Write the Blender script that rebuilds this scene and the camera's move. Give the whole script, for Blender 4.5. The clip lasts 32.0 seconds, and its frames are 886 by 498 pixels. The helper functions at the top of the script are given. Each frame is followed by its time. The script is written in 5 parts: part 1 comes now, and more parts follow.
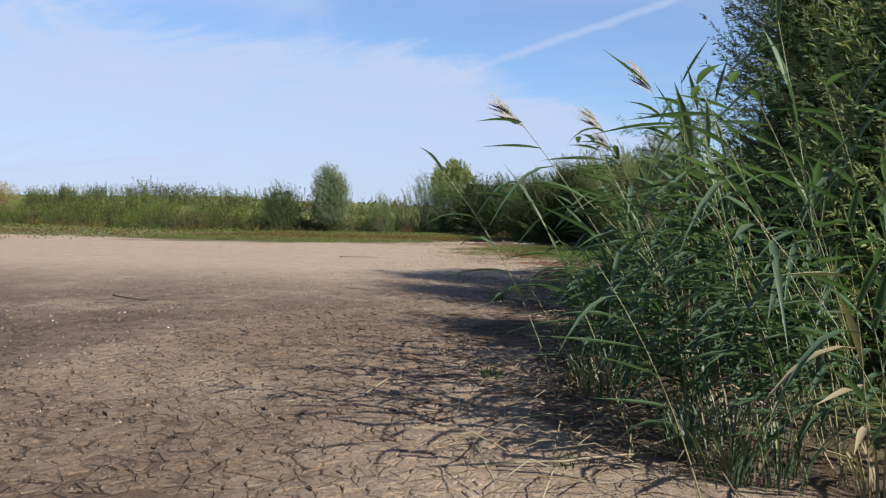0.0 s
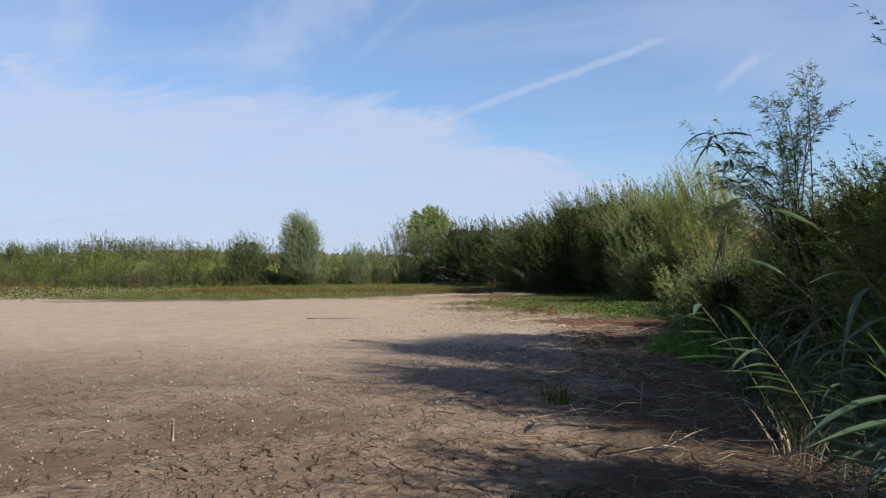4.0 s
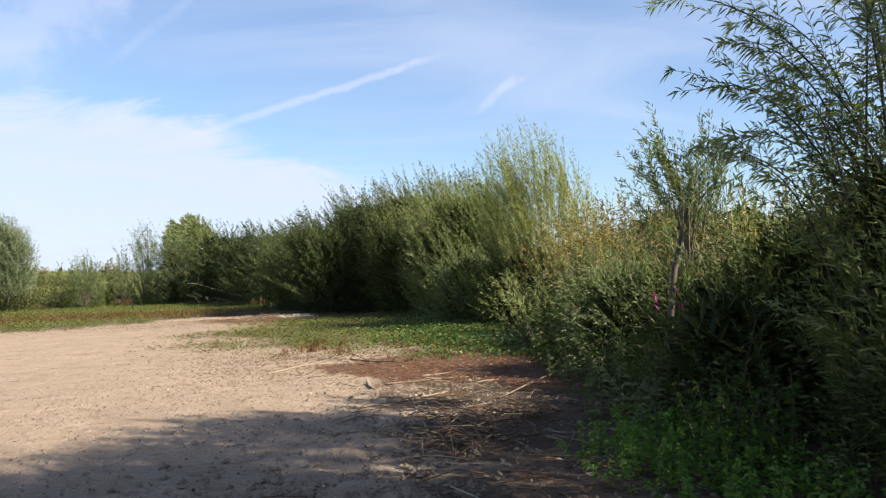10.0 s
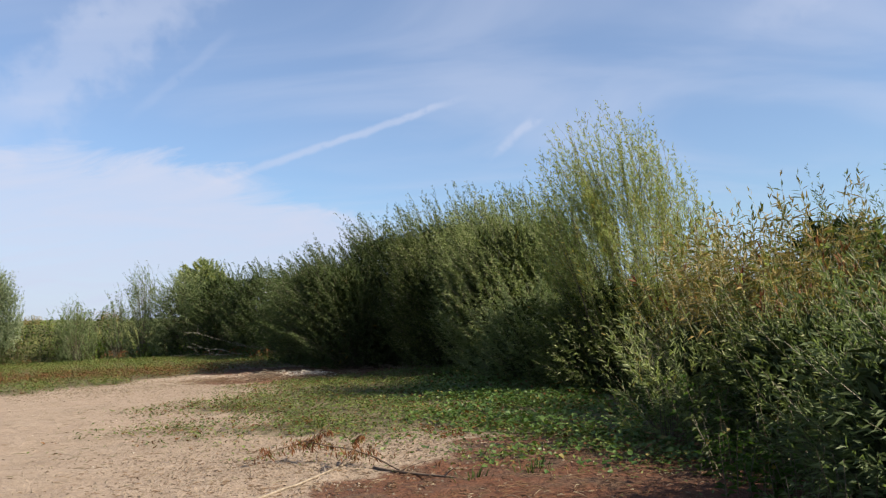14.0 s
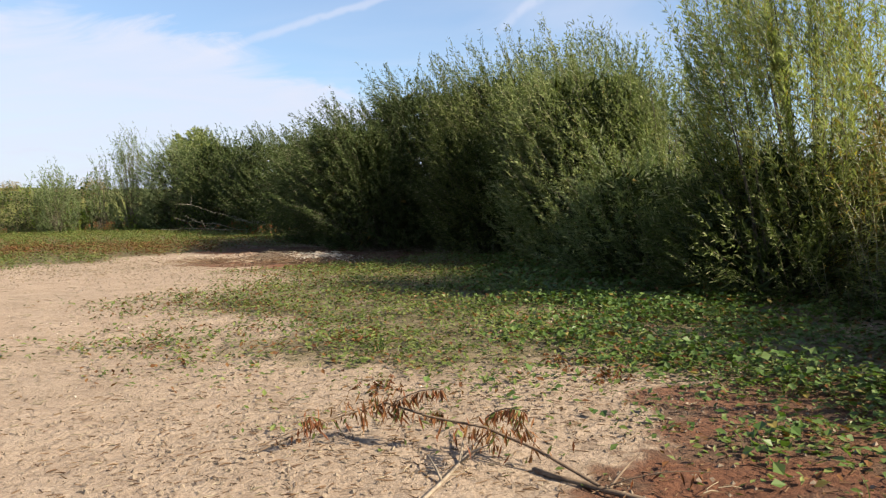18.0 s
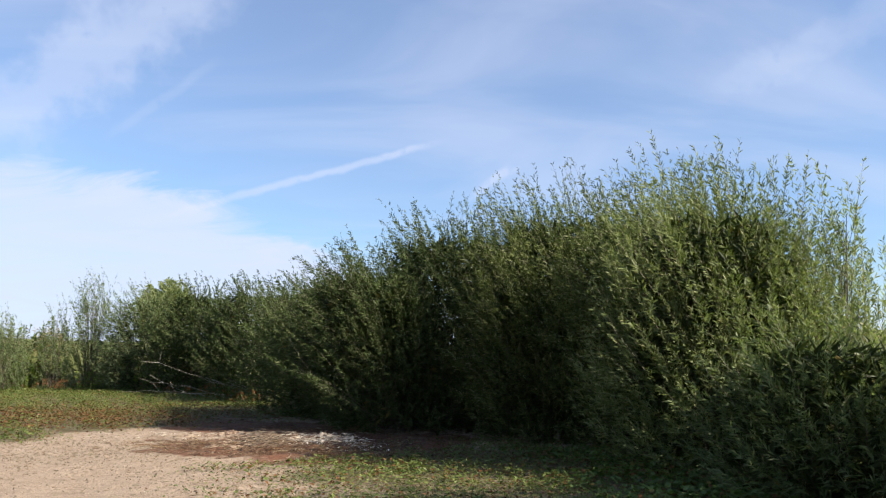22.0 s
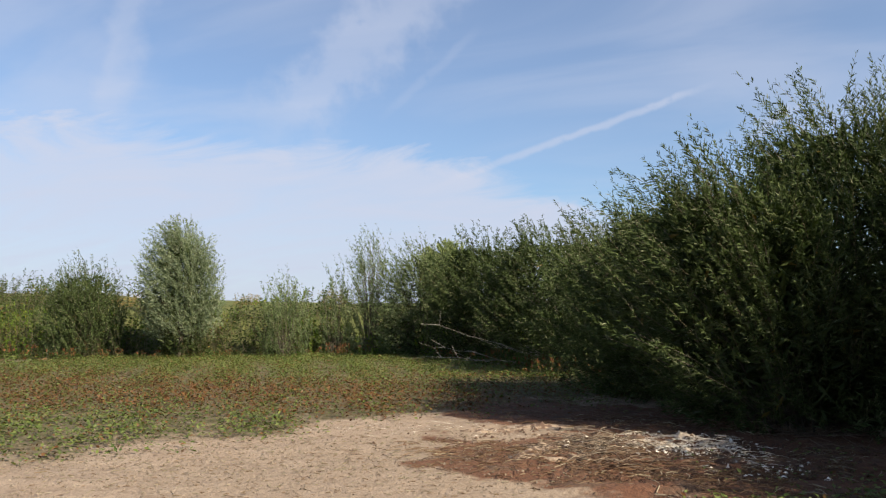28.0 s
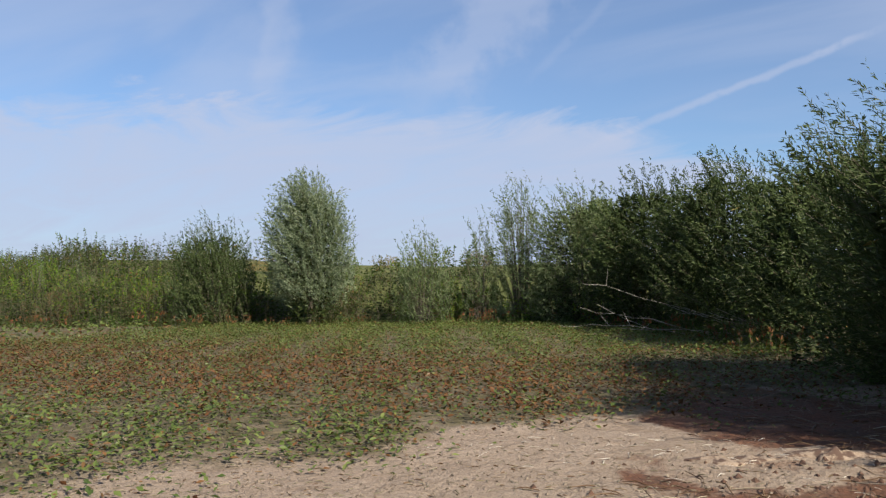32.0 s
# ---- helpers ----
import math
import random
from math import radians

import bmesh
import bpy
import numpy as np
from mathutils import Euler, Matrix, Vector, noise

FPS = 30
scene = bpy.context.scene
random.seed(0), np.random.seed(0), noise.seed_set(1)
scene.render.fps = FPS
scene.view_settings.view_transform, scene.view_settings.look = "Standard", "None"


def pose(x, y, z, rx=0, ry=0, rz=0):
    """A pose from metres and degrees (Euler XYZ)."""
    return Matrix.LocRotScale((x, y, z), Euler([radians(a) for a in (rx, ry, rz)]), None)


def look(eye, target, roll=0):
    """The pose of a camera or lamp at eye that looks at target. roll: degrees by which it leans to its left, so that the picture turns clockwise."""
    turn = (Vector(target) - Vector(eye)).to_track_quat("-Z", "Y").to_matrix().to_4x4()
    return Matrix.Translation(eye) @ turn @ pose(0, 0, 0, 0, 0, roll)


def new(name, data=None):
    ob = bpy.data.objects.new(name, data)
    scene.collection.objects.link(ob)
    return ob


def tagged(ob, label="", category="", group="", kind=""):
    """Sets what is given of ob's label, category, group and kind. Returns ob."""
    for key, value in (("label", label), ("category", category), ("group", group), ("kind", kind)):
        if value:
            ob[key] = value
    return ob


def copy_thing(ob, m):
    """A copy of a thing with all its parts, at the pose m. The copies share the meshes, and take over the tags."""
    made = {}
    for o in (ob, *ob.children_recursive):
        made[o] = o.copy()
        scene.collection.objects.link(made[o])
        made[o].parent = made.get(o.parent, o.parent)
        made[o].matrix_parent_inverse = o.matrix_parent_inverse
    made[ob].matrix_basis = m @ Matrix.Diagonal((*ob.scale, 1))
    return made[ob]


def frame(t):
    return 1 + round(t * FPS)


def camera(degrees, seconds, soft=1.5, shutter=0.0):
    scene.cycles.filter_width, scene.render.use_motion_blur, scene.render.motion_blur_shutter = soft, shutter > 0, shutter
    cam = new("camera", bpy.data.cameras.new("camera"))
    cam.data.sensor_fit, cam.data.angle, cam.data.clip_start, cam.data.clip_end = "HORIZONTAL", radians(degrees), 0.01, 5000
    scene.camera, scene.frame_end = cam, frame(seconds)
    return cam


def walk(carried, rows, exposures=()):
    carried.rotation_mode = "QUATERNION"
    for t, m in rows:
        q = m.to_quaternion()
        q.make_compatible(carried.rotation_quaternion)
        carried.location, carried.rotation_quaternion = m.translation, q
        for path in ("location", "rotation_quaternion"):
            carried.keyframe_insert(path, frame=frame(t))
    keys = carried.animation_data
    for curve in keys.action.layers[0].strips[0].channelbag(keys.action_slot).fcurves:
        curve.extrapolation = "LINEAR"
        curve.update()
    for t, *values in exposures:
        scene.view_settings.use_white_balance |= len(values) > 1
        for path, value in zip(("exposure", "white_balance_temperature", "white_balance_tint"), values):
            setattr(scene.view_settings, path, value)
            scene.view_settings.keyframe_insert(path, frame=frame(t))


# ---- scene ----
cam = camera(58.4, 32.0, soft=1.3)
PATH = [
    (0, (5.014, -5.413, 1.472), (4.501, -3.482, 1.39), 0.8),
    (0.5, (4.849, -4.884, 1.5), (4.289, -2.966, 1.418), -1.9),
    (1, (4.746, -4.201, 1.532), (4.098, -2.309, 1.518), -0.1),
    (1.5, (4.567, -3.526, 1.517), (3.889, -1.645, 1.557), 1.0),
    (2, (4.413, -2.832, 1.512), (3.848, -0.914, 1.541), 0.4),
    (2.5, (4.222, -2.221, 1.535), (3.696, -0.291, 1.578), 0.9),
    (4.5, (2.906, 0.484, 1.445), (2.465, 2.434, 1.485), -1.0),
    (5, (2.848, 1.272, 1.554), (2.369, 3.213, 1.588), -1.1),
    (5.5, (2.868, 2.007, 1.531), (2.653, 3.994, 1.599), -2.6),
    (6, (2.91, 2.782, 1.509), (2.864, 4.781, 1.535), -2.2),
    (6.5, (2.818, 3.493, 1.512), (2.837, 5.492, 1.541), -1.8),
    (7, (2.766, 4.119, 1.518), (2.807, 6.119, 1.561), -3.1),
    (7.5, (2.688, 4.721, 1.549), (2.496, 6.71, 1.634), -4.5),
    (8, (2.605, 5.303, 1.497), (2.551, 7.301, 1.571), -3.1),
    (8.5, (2.467, 5.866, 1.435), (2.535, 7.864, 1.479), -1.0),
    (9, (2.344, 6.52, 1.462), (2.296, 8.519, 1.464), -1.4),
    (9.5, (2.231, 7.115, 1.476), (2.238, 9.114, 1.53), -2.3),
    (10, (2.127, 7.737, 1.424), (2.24, 9.733, 1.485), -2.0),
    (10.5, (1.979, 8.299, 1.422), (2.134, 10.293, 1.431), -2.8),
    (11, (1.846, 8.894, 1.454), (2.062, 10.883, 1.443), -4.8),
    (11.5, (1.803, 9.557, 1.482), (2.006, 11.547, 1.479), -2.8),
    (12, (1.721, 10.301, 1.476), (1.815, 12.298, 1.51), -0.9),
    (12.5, (1.765, 11.065, 1.428), (1.86, 13.063, 1.468), -1.8),
    (13, (1.826, 11.836, 1.503), (1.901, 13.833, 1.59), -1.5),
    (13.5, (1.828, 12.512, 1.515), (1.874, 14.507, 1.648), -2.7),
    (14, (1.788, 13.211, 1.5), (1.856, 15.202, 1.671), -2.8),
    (14.5, (1.652, 13.832, 1.472), (1.67, 15.825, 1.641), -3.0),
    (16.5, (0.796, 15.985, 1.497), (0.945, 17.978, 1.57), -0.4),
    (17, (0.706, 16.503, 1.505), (0.758, 18.501, 1.565), -1.0),
    (17.5, (0.638, 17.04, 1.454), (0.638, 19.04, 1.471), -0.8),
    (18, (0.665, 17.565, 1.402), (0.734, 19.56, 1.273), -1.1),
    (18.5, (0.624, 18.115, 1.48), (0.723, 20.105, 1.302), 0.4),
    (19, (0.479, 18.757, 1.515), (0.67, 20.747, 1.491), 0.2),
    (19.5, (0.39, 19.387, 1.49), (0.703, 21.361, 1.544), 0.4),
    (20, (0.263, 19.895, 1.538), (0.577, 21.867, 1.653), 0.7),
    (20.5, (0.022, 20.339, 1.553), (0.262, 22.319, 1.703), 0.5),
    (21, (-0.21, 20.773, 1.552), (0.053, 22.749, 1.718), -0.9),
    (21.5, (-0.435, 21.261, 1.554), (-0.196, 23.233, 1.785), -2.1),
    (22, (-0.649, 21.794, 1.554), (-0.507, 23.77, 1.828), 0.5),
    (22.5, (-0.687, 22.387, 1.498), (-0.581, 24.375, 1.693), -0.5),
    (23, (-0.787, 23.098, 1.485), (-0.772, 25.093, 1.626), 0.2),
    (23.5, (-0.966, 23.746, 1.459), (-0.952, 25.742, 1.582), 0.2),
    (24, (-1.143, 24.48, 1.416), (-1.051, 26.476, 1.518), -0.1),
    (24.5, (-1.336, 25.217, 1.406), (-1.249, 27.214, 1.475), -0.5),
    (25, (-1.513, 25.866, 1.42), (-1.421, 27.862, 1.513), -1.8),
    (25.5, (-1.628, 26.304, 1.443), (-1.608, 28.296, 1.618), -1.0),
    (27.5, (-1.956, 27.264, 1.55), (-2.228, 29.237, 1.731), -0.4),
    (28, (-2.042, 27.259, 1.563), (-2.566, 29.181, 1.734), -0.5),
    (28.5, (-2.156, 27.28, 1.529), (-2.934, 29.117, 1.67), -0.4),
    (29, (-2.166, 27.58, 1.502), (-3.048, 29.374, 1.562), -1.6),
    (29.5, (-2.314, 28.112, 1.501), (-3.182, 29.911, 1.602), -1.1),
    (30, (-2.571, 28.772, 1.469), (-3.505, 30.538, 1.56), -1.5),
    (30.5, (-2.784, 29.434, 1.45), (-3.696, 31.212, 1.527), -1.8),
    (31, (-3.108, 30.108, 1.437), (-4.023, 31.884, 1.532), -0.9),
    (31.5, (-3.375, 30.76, 1.427), (-4.266, 32.549, 1.517), -1.6),
    (32, (-3.672, 31.533, 1.398), (-4.546, 33.33, 1.489), -1.0),
]
EXPOSURES = [(0, 1.22, 6150, 10), (1, 1.08, 6050, 10), (2.5, 1.13, 6150, 10), (5, 1.14, 6300, 10), (5.5, 1.12, 6350, 10), (6, 1.55, 6500, 10), (7, 1.62, 6600, 10), (7.5, 1.45, 6400, 10), (8, 1.34, 6400, 10), (9, 1.58, 6800, 10), (10, 1.63, 6800, 10), (11, 1.6, 7100, 10), (13, 1.4, 6800, 10), (14, 1.3, 6700, 10),
             (17, 1.46, 7000, 10), (19, 1.66, 7200, 10), (20, 1.72, 7300, 10), (21, 1.68, 6900, 10), (22, 1.55, 6600, 10), (23, 1.6, 6900, 10), (25, 1.78, 7200, 10), (28, 1.25, 6900, 10), (29, 1.05, 6900, 10), (30, 1.04, 6750, 10), (32, 1.04, 6350, 10)]
walk(cam, [(t, look(eye, target, roll)) for t, eye, target, roll in PATH], EXPOSURES)

# ---- world, sun, exposure ----
SUN_AZ, SUN_EL = 117.0, 35.5


def toward(az, el):
    a, e = radians(az), radians(el)
    return Vector((math.sin(a) * math.cos(e), math.cos(a) * math.cos(e), math.sin(e)))


sun = new("sun", bpy.data.lights.new("sun", "SUN"))
sun.data.energy, sun.data.angle, sun.data.color = 5.0, radians(0.55), (1.0, 0.91, 0.76)
sun.matrix_world = look((0, 0, 60), Vector((0, 0, 60)) - toward(SUN_AZ, SUN_EL))


class Nodes:
    """A small writer for node trees."""

    def __init__(self, tree):
        self.tree = tree
        tree.nodes.clear()

    def add(self, kind, *inputs, **props):
        node = self.tree.nodes.new(kind)
        if "operation" in props:
            node.operation = props["operation"]
        if "use_clamp" in props:
            node.use_clamp = props["use_clamp"]
        if "data_type" in props:
            node.data_type = props["data_type"]
        if "blend_type" in props:
            node.blend_type = props["blend_type"]
        if "feature" in props:
            node.feature = props["feature"]
        if "interpolation_type" in props:
            node.interpolation_type = props["interpolation_type"]
        if "attribute_name" in props:
            node.attribute_name = props["attribute_name"]
        if "sky_type" in props:
            node.sky_type = props["sky_type"]
        if "sun_disc" in props:
            node.sun_disc = props["sun_disc"]
        if "sun_elevation" in props:
            node.sun_elevation = props["sun_elevation"]
        if "sun_rotation" in props:
            node.sun_rotation = props["sun_rotation"]
        if "air_density" in props:
            node.air_density = props["air_density"]
        if "dust_density" in props:
            node.dust_density = props["dust_density"]
        if "ozone_density" in props:
            node.ozone_density = props["ozone_density"]
        for slot, value in enumerate(inputs):
            if value is not None:
                self.put(node.inputs[slot], value)
        return node

    def put(self, socket, value):
        if isinstance(value, bpy.types.NodeSocket):
            self.tree.links.new(value, socket)
        elif isinstance(value, (tuple, list)) and len(value) == 3 and socket.type == "RGBA":
            socket.default_value = (*value, 1)
        else:
            socket.default_value = value

    def math(self, op, a, b=0.0, c=0.0, clamp=False):
        return self.add("ShaderNodeMath", a, b, c, operation=op, use_clamp=clamp).outputs[0]

    def vec(self, op, a, b=(0, 0, 0)):
        node = self.add("ShaderNodeVectorMath", a, b, operation=op)
        return node.outputs["Value" if op in ("DOT_PRODUCT", "LENGTH", "DISTANCE") else "Vector"]

    def mix(self, fac, a, b, blend="MIX"):
        node = self.add("ShaderNodeMix", data_type="RGBA", blend_type=blend)
        self.put(node.inputs[0], fac)
        self.put(node.inputs[6], a)
        self.put(node.inputs[7], b)
        return node.outputs[2]

    def ramp(self, fac, *stops):
        node = self.add("ShaderNodeValToRGB", fac)
        ramp = node.color_ramp
        while len(ramp.elements) < len(stops):
            ramp.elements.new(0.5)
        for el, (pos, col) in zip(ramp.elements, stops):
            el.position, el.color = pos, ((*col, 1) if isinstance(col, tuple) else (col, col, col, 1))
        return node.outputs[0]

    def noise(self, vector, scale, detail=4.0, rough=0.55, distort=0.0):
        node = self.add("ShaderNodeTexNoise")
        if vector is not None:
            self.put(node.inputs["Vector"], vector)
        node.inputs["Scale"].default_value, node.inputs["Detail"].default_value = scale, detail
        node.inputs["Roughness"].default_value, node.inputs["Distortion"].default_value = rough, distort
        return node.outputs["Fac"]

    def step(self, value, low, high):
        node = self.add("ShaderNodeMapRange", value, low, high, 0.0, 1.0, interpolation_type="SMOOTHSTEP")
        return node.outputs[0]


def sky():
    world = bpy.data.worlds.new("world")
    scene.world = world
    world.use_nodes = True
    n = Nodes(world.node_tree)
    air = n.add("ShaderNodeTexSky", sky_type="NISHITA", sun_disc=False, sun_elevation=radians(SUN_EL),
                sun_rotation=radians(SUN_AZ), air_density=1.0, dust_density=0.6, ozone_density=2.0)
    d = n.add("ShaderNodeTexCoord").outputs["Generated"]
    xyz = n.add("ShaderNodeSeparateXYZ", d)
    dx, dy, dz = xyz.outputs
    high = n.math("ADD", n.math("MAXIMUM", dz, 0.0), 0.22)
    flat = n.add("ShaderNodeCombineXYZ", n.math("DIVIDE", dx, high), n.math("DIVIDE", dy, high), 0.0).outputs[0]
    turn = n.add("ShaderNodeMapping", flat, (0.35, 0.1, 0), (0, 0, radians(38)), (0.75, 1.5, 1)).outputs[0]
    veil = n.step(n.noise(turn, 1.3, 5.0, 0.5, 0.7), 0.40, 0.72)
    fine = n.noise(turn, 2.4, 6.0, 0.6, 1.0)
    # the cirrus bank: its upper edge falls away towards the east
    az = n.math("ARCTAN2", dx, dy)
    edge = n.math("SUBTRACT", 0.235, n.math("MULTIPLY", n.math("MAXIMUM", n.math("ADD", az, 0.31), 0.0), 0.38))
    edge = n.math("ADD", edge, n.math("MULTIPLY", n.math("SUBTRACT", fine, 0.5), 0.16))
    bank = n.step(n.math("SUBTRACT", dz, edge), 0.012, -0.05)
    bank = n.math("MULTIPLY", bank, n.math("ADD", 0.62, n.math("MULTIPLY", fine, 0.6)))
    haze = n.step(dz, 0.16, 0.0)
    cloud = n.math("MAXIMUM", n.math("ADD", 0.18, n.math("MULTIPLY", veil, 0.30)), n.math("MULTIPLY", bank, 0.9))
    cloud = n.math("MAXIMUM", cloud, n.math("MULTIPLY", haze, 0.6))

    def streak(a, b, width, strength, breakup):
        """A vapour trail from the direction a to the direction b (degrees of azimuth and height)."""
        va, vb = toward(*a), toward(*b)
        pole = va.cross(vb).normalized()
        along = (vb - va).normalized()
        off = n.math("ADD", n.vec("DOT_PRODUCT", d, tuple(pole)), n.math("MULTIPLY", n.math("SUBTRACT", n.noise(d, 26, 3.0), 0.5), width * 1.6))
        run = n.vec("DOT_PRODUCT", n.vec("SUBTRACT", d, tuple(va)), tuple(along))
        length = (vb - va).length
        body = n.step(n.math("ABSOLUTE", off), width, width * 0.15)
        ends = n.math("MULTIPLY", n.step(run, -0.01, length * 0.3), n.step(run, length * 1.03, length * 0.8))
        return n.math("MULTIPLY", n.math("MULTIPLY", body, ends), n.math("MULTIPLY", n.step(n.noise(d, 34, 4.0), breakup, breakup + 0.25), strength))

    trail = streak((-15.4, 9.6), (4.2, 15.65), 0.0066, 0.34, 0.2)
    for more in (streak((5.2, 11.0), (10.2, 14.4), 0.009, 0.26, 0.33), streak((-29.5, 11.5), (-11.5, 27.0), 0.06, 0.3, 0.15), streak((-20.0, 14.0), (-12.2, 20.5), 0.009, 0.09, 0.25),
                 streak((-38.5, 12.0), (-36.5, 24.0), 0.03, 0.2, 0.1), streak((22.0, 17.5), (40.0, 23.5), 0.03, 0.14, 0.2)):
        trail = n.math("MAXIMUM", trail, more)
    cloud = n.math("ADD", cloud, trail, clamp=True)
    white = n.mix(n.step(dz, 0.02, 0.3), (5.0, 5.6, 7.2), (5.2, 5.75, 7.3))
    colour = n.mix(cloud, n.mix(1.0, air.outputs[0], (0.86, 1.08, 1.30), "MULTIPLY"), white)
    back = n.add("ShaderNodeBackground", colour, 0.05)
    n.add("ShaderNodeOutputWorld", back.outputs[0])


sky()

# ---- materials ----


def material(name):
    mat = bpy.data.materials.new(name)
    mat.use_nodes = True
    return mat, Nodes(mat.node_tree)


def leaf_material(name, dark, mid, light, odd=None, odd_share=0.04, thin=0.4, gloss=0.12):
    """Leaves: each one has its own tone, larger patches drift, light shines through."""
    mat, n = material(name)
    rnd = n.add("ShaderNodeNewGeometry").outputs["Random Per Island"]
    place = n.add("ShaderNodeNewGeometry").outputs["Position"]
    drift = n.noise(place, 0.9, 3.0)
    tone = n.math("ADD", n.math("MULTIPLY", rnd, 0.5), n.math("MULTIPLY", drift, 0.7))
    colour = n.ramp(tone, (0.12, dark), (0.55, mid), (1.0, light))
    if odd:
        pick = n.math("FRACT", n.math("MULTIPLY", rnd, 37.7))
        colour = n.mix(n.math("LESS_THAN", pick, odd_share), colour, odd)
    vein = n.noise(place, 90.0, 2.0)
    colour = n.mix(n.math("MULTIPLY", vein, 0.35), colour, n.mix(1.0, colour, (0.55, 0.6, 0.5), "MULTIPLY"))
    front = n.add("ShaderNodeBsdfPrincipled", colour)
    front.inputs["Roughness"].default_value = 0.5
    front.inputs["Specular IOR Level"].default_value = gloss
    through_light = n.add("ShaderNodeBsdfTranslucent", n.mix(1.0, colour, (1.15, 1.3, 0.6), "MULTIPLY"))
    both = n.add("ShaderNodeMixShader", thin, front.outputs[0], through_light.outputs[0])
    n.add("ShaderNodeOutputMaterial", both.outputs[0])
    return mat


def stem_material(name, a, b, scale=14.0, rough=0.8):
    mat, n = material(name)
    place = n.add("ShaderNodeTexCoord").outputs["Object"]
    long = n.add("ShaderNodeMapping", place, (0, 0, 0), (0, 0, 0), (1, 1, 0.25)).outputs[0]
    grain = n.noise(long, scale, 5.0, 0.65)
    spots = n.noise(place, scale * 0.2, 3.0)
    colour = n.mix(n.step(grain, 0.3, 0.7), a, b)
    colour = n.mix(n.math("MULTIPLY", n.step(spots, 0.45, 0.75), 0.5), colour, n.mix(1.0, colour, (0.5, 0.47, 0.45), "MULTIPLY"))
    skin = n.add("ShaderNodeBsdfPrincipled", colour)
    skin.inputs["Roughness"].default_value = rough
    bump = n.add("ShaderNodeBump", 0.5, 0.004)
    n.put(bump.inputs["Height"], grain)
    n.put(skin.inputs["Normal"], bump.outputs[0])
    n.add("ShaderNodeOutputMaterial", skin.outputs[0])
    return mat


# leaf green darkened so that shade is part of the colour
WILLOW_SHADED = leaf_material("shaded_willow_leaf", (0.010, 0.017, 0.005), (0.031, 0.045, 0.012), (0.078, 0.096, 0.034), (0.16, 0.12, 0.03), 0.01, 0.12)
THICKET = leaf_material("thicket_willow_leaf", (0.020, 0.030, 0.009), (0.065, 0.087, 0.027), (0.19, 0.215, 0.085), (0.24, 0.25, 0.145), 0.07, 0.2, 0.06)
# leaf of the far row; its darker green also paints shade on thicket bushes
ROW_AND_SHADE_LEAF = leaf_material("row_and_shade_willow_leaf", (0.018, 0.029, 0.010), (0.047, 0.068, 0.023), (0.11, 0.135, 0.06), (0.16, 0.17, 0.10), 0.05, 0.16, 0.06)
WILLOW_FRESH = leaf_material("fresh_willow_leaf", (0.032, 0.047, 0.014), (0.102, 0.135, 0.04), (0.215, 0.245, 0.105), (0.2, 0.15, 0.03), 0.015, 0.28)
WILLOW_END = leaf_material("light_willow_leaf", (0.046, 0.064, 0.023), (0.138, 0.168, 0.064), (0.265, 0.292, 0.15), (0.27, 0.26, 0.14), 0.04, 0.3)
WILLOW_PALE = leaf_material("pale_willow_leaf", (0.07, 0.092, 0.036), (0.185, 0.215, 0.092), (0.33, 0.35, 0.2), (0.25, 0.2, 0.06), 0.03)
WILLOW_YELLOW = leaf_material("yellow_willow_leaf", (0.105, 0.127, 0.046), (0.235, 0.262, 0.108), (0.38, 0.385, 0.2), (0.33, 0.24, 0.05), 0.08, 0.5)
WILLOW_GREY = leaf_material("grey_willow_leaf", (0.044, 0.063, 0.027), (0.112, 0.145, 0.068), (0.23, 0.26, 0.15), None)
WILLOW_SILVER = leaf_material("silvery_willow_leaf", (0.055, 0.076, 0.042), (0.15, 0.185, 0.115), (0.31, 0.34, 0.235))
HERB = leaf_material("herb_leaf", (0.017, 0.036, 0.0065), (0.040, 0.078, 0.0155), (0.082, 0.128, 0.032), (0.155, 0.124, 0.031), 0.03)
WEED = leaf_material("weed_leaf", (0.017, 0.029, 0.008), (0.045, 0.067, 0.018), (0.10, 0.12, 0.038), (0.16, 0.10, 0.045), 0.08)
WEED_BRIGHT = leaf_material("bright_weed_leaf", (0.0496, 0.0806, 0.0124), (0.0992, 0.161, 0.0217), (0.167, 0.223, 0.0434), (0.211, 0.186, 0.0372), 0.08)
WEED_BROWN = leaf_material("withering_weed_leaf", (0.030, 0.022, 0.011), (0.078, 0.056, 0.027), (0.145, 0.108, 0.055), (0.06, 0.085, 0.022), 0.3, 0.25)
DRY_WEED = leaf_material("dry_weed_leaf", (0.109, 0.0816, 0.0374), (0.218, 0.163, 0.068), (0.313, 0.252, 0.129), (0.0952, 0.109, 0.034), 0.15, 0.25)
# fresh green brightened to stand in for dappled sun that misses the nettles
NETTLE_SUNLIT = leaf_material("sunlit_nettle_leaf", (0.04, 0.085, 0.015), (0.095, 0.185, 0.038), (0.17, 0.27, 0.075), None, 0.0, 0.45)
RUSTY = leaf_material("rusty_leaf", (0.0744, 0.0279, 0.0155), (0.149, 0.0558, 0.0279), (0.223, 0.118, 0.0496), (0.0868, 0.105, 0.031), 0.12, 0.25)
CREEPER = leaf_material("creeper_leaf", (0.028, 0.052, 0.011), (0.082, 0.115, 0.025), (0.18, 0.20, 0.06), (0.14, 0.075, 0.03), 0.06, 0.3, 0.35)
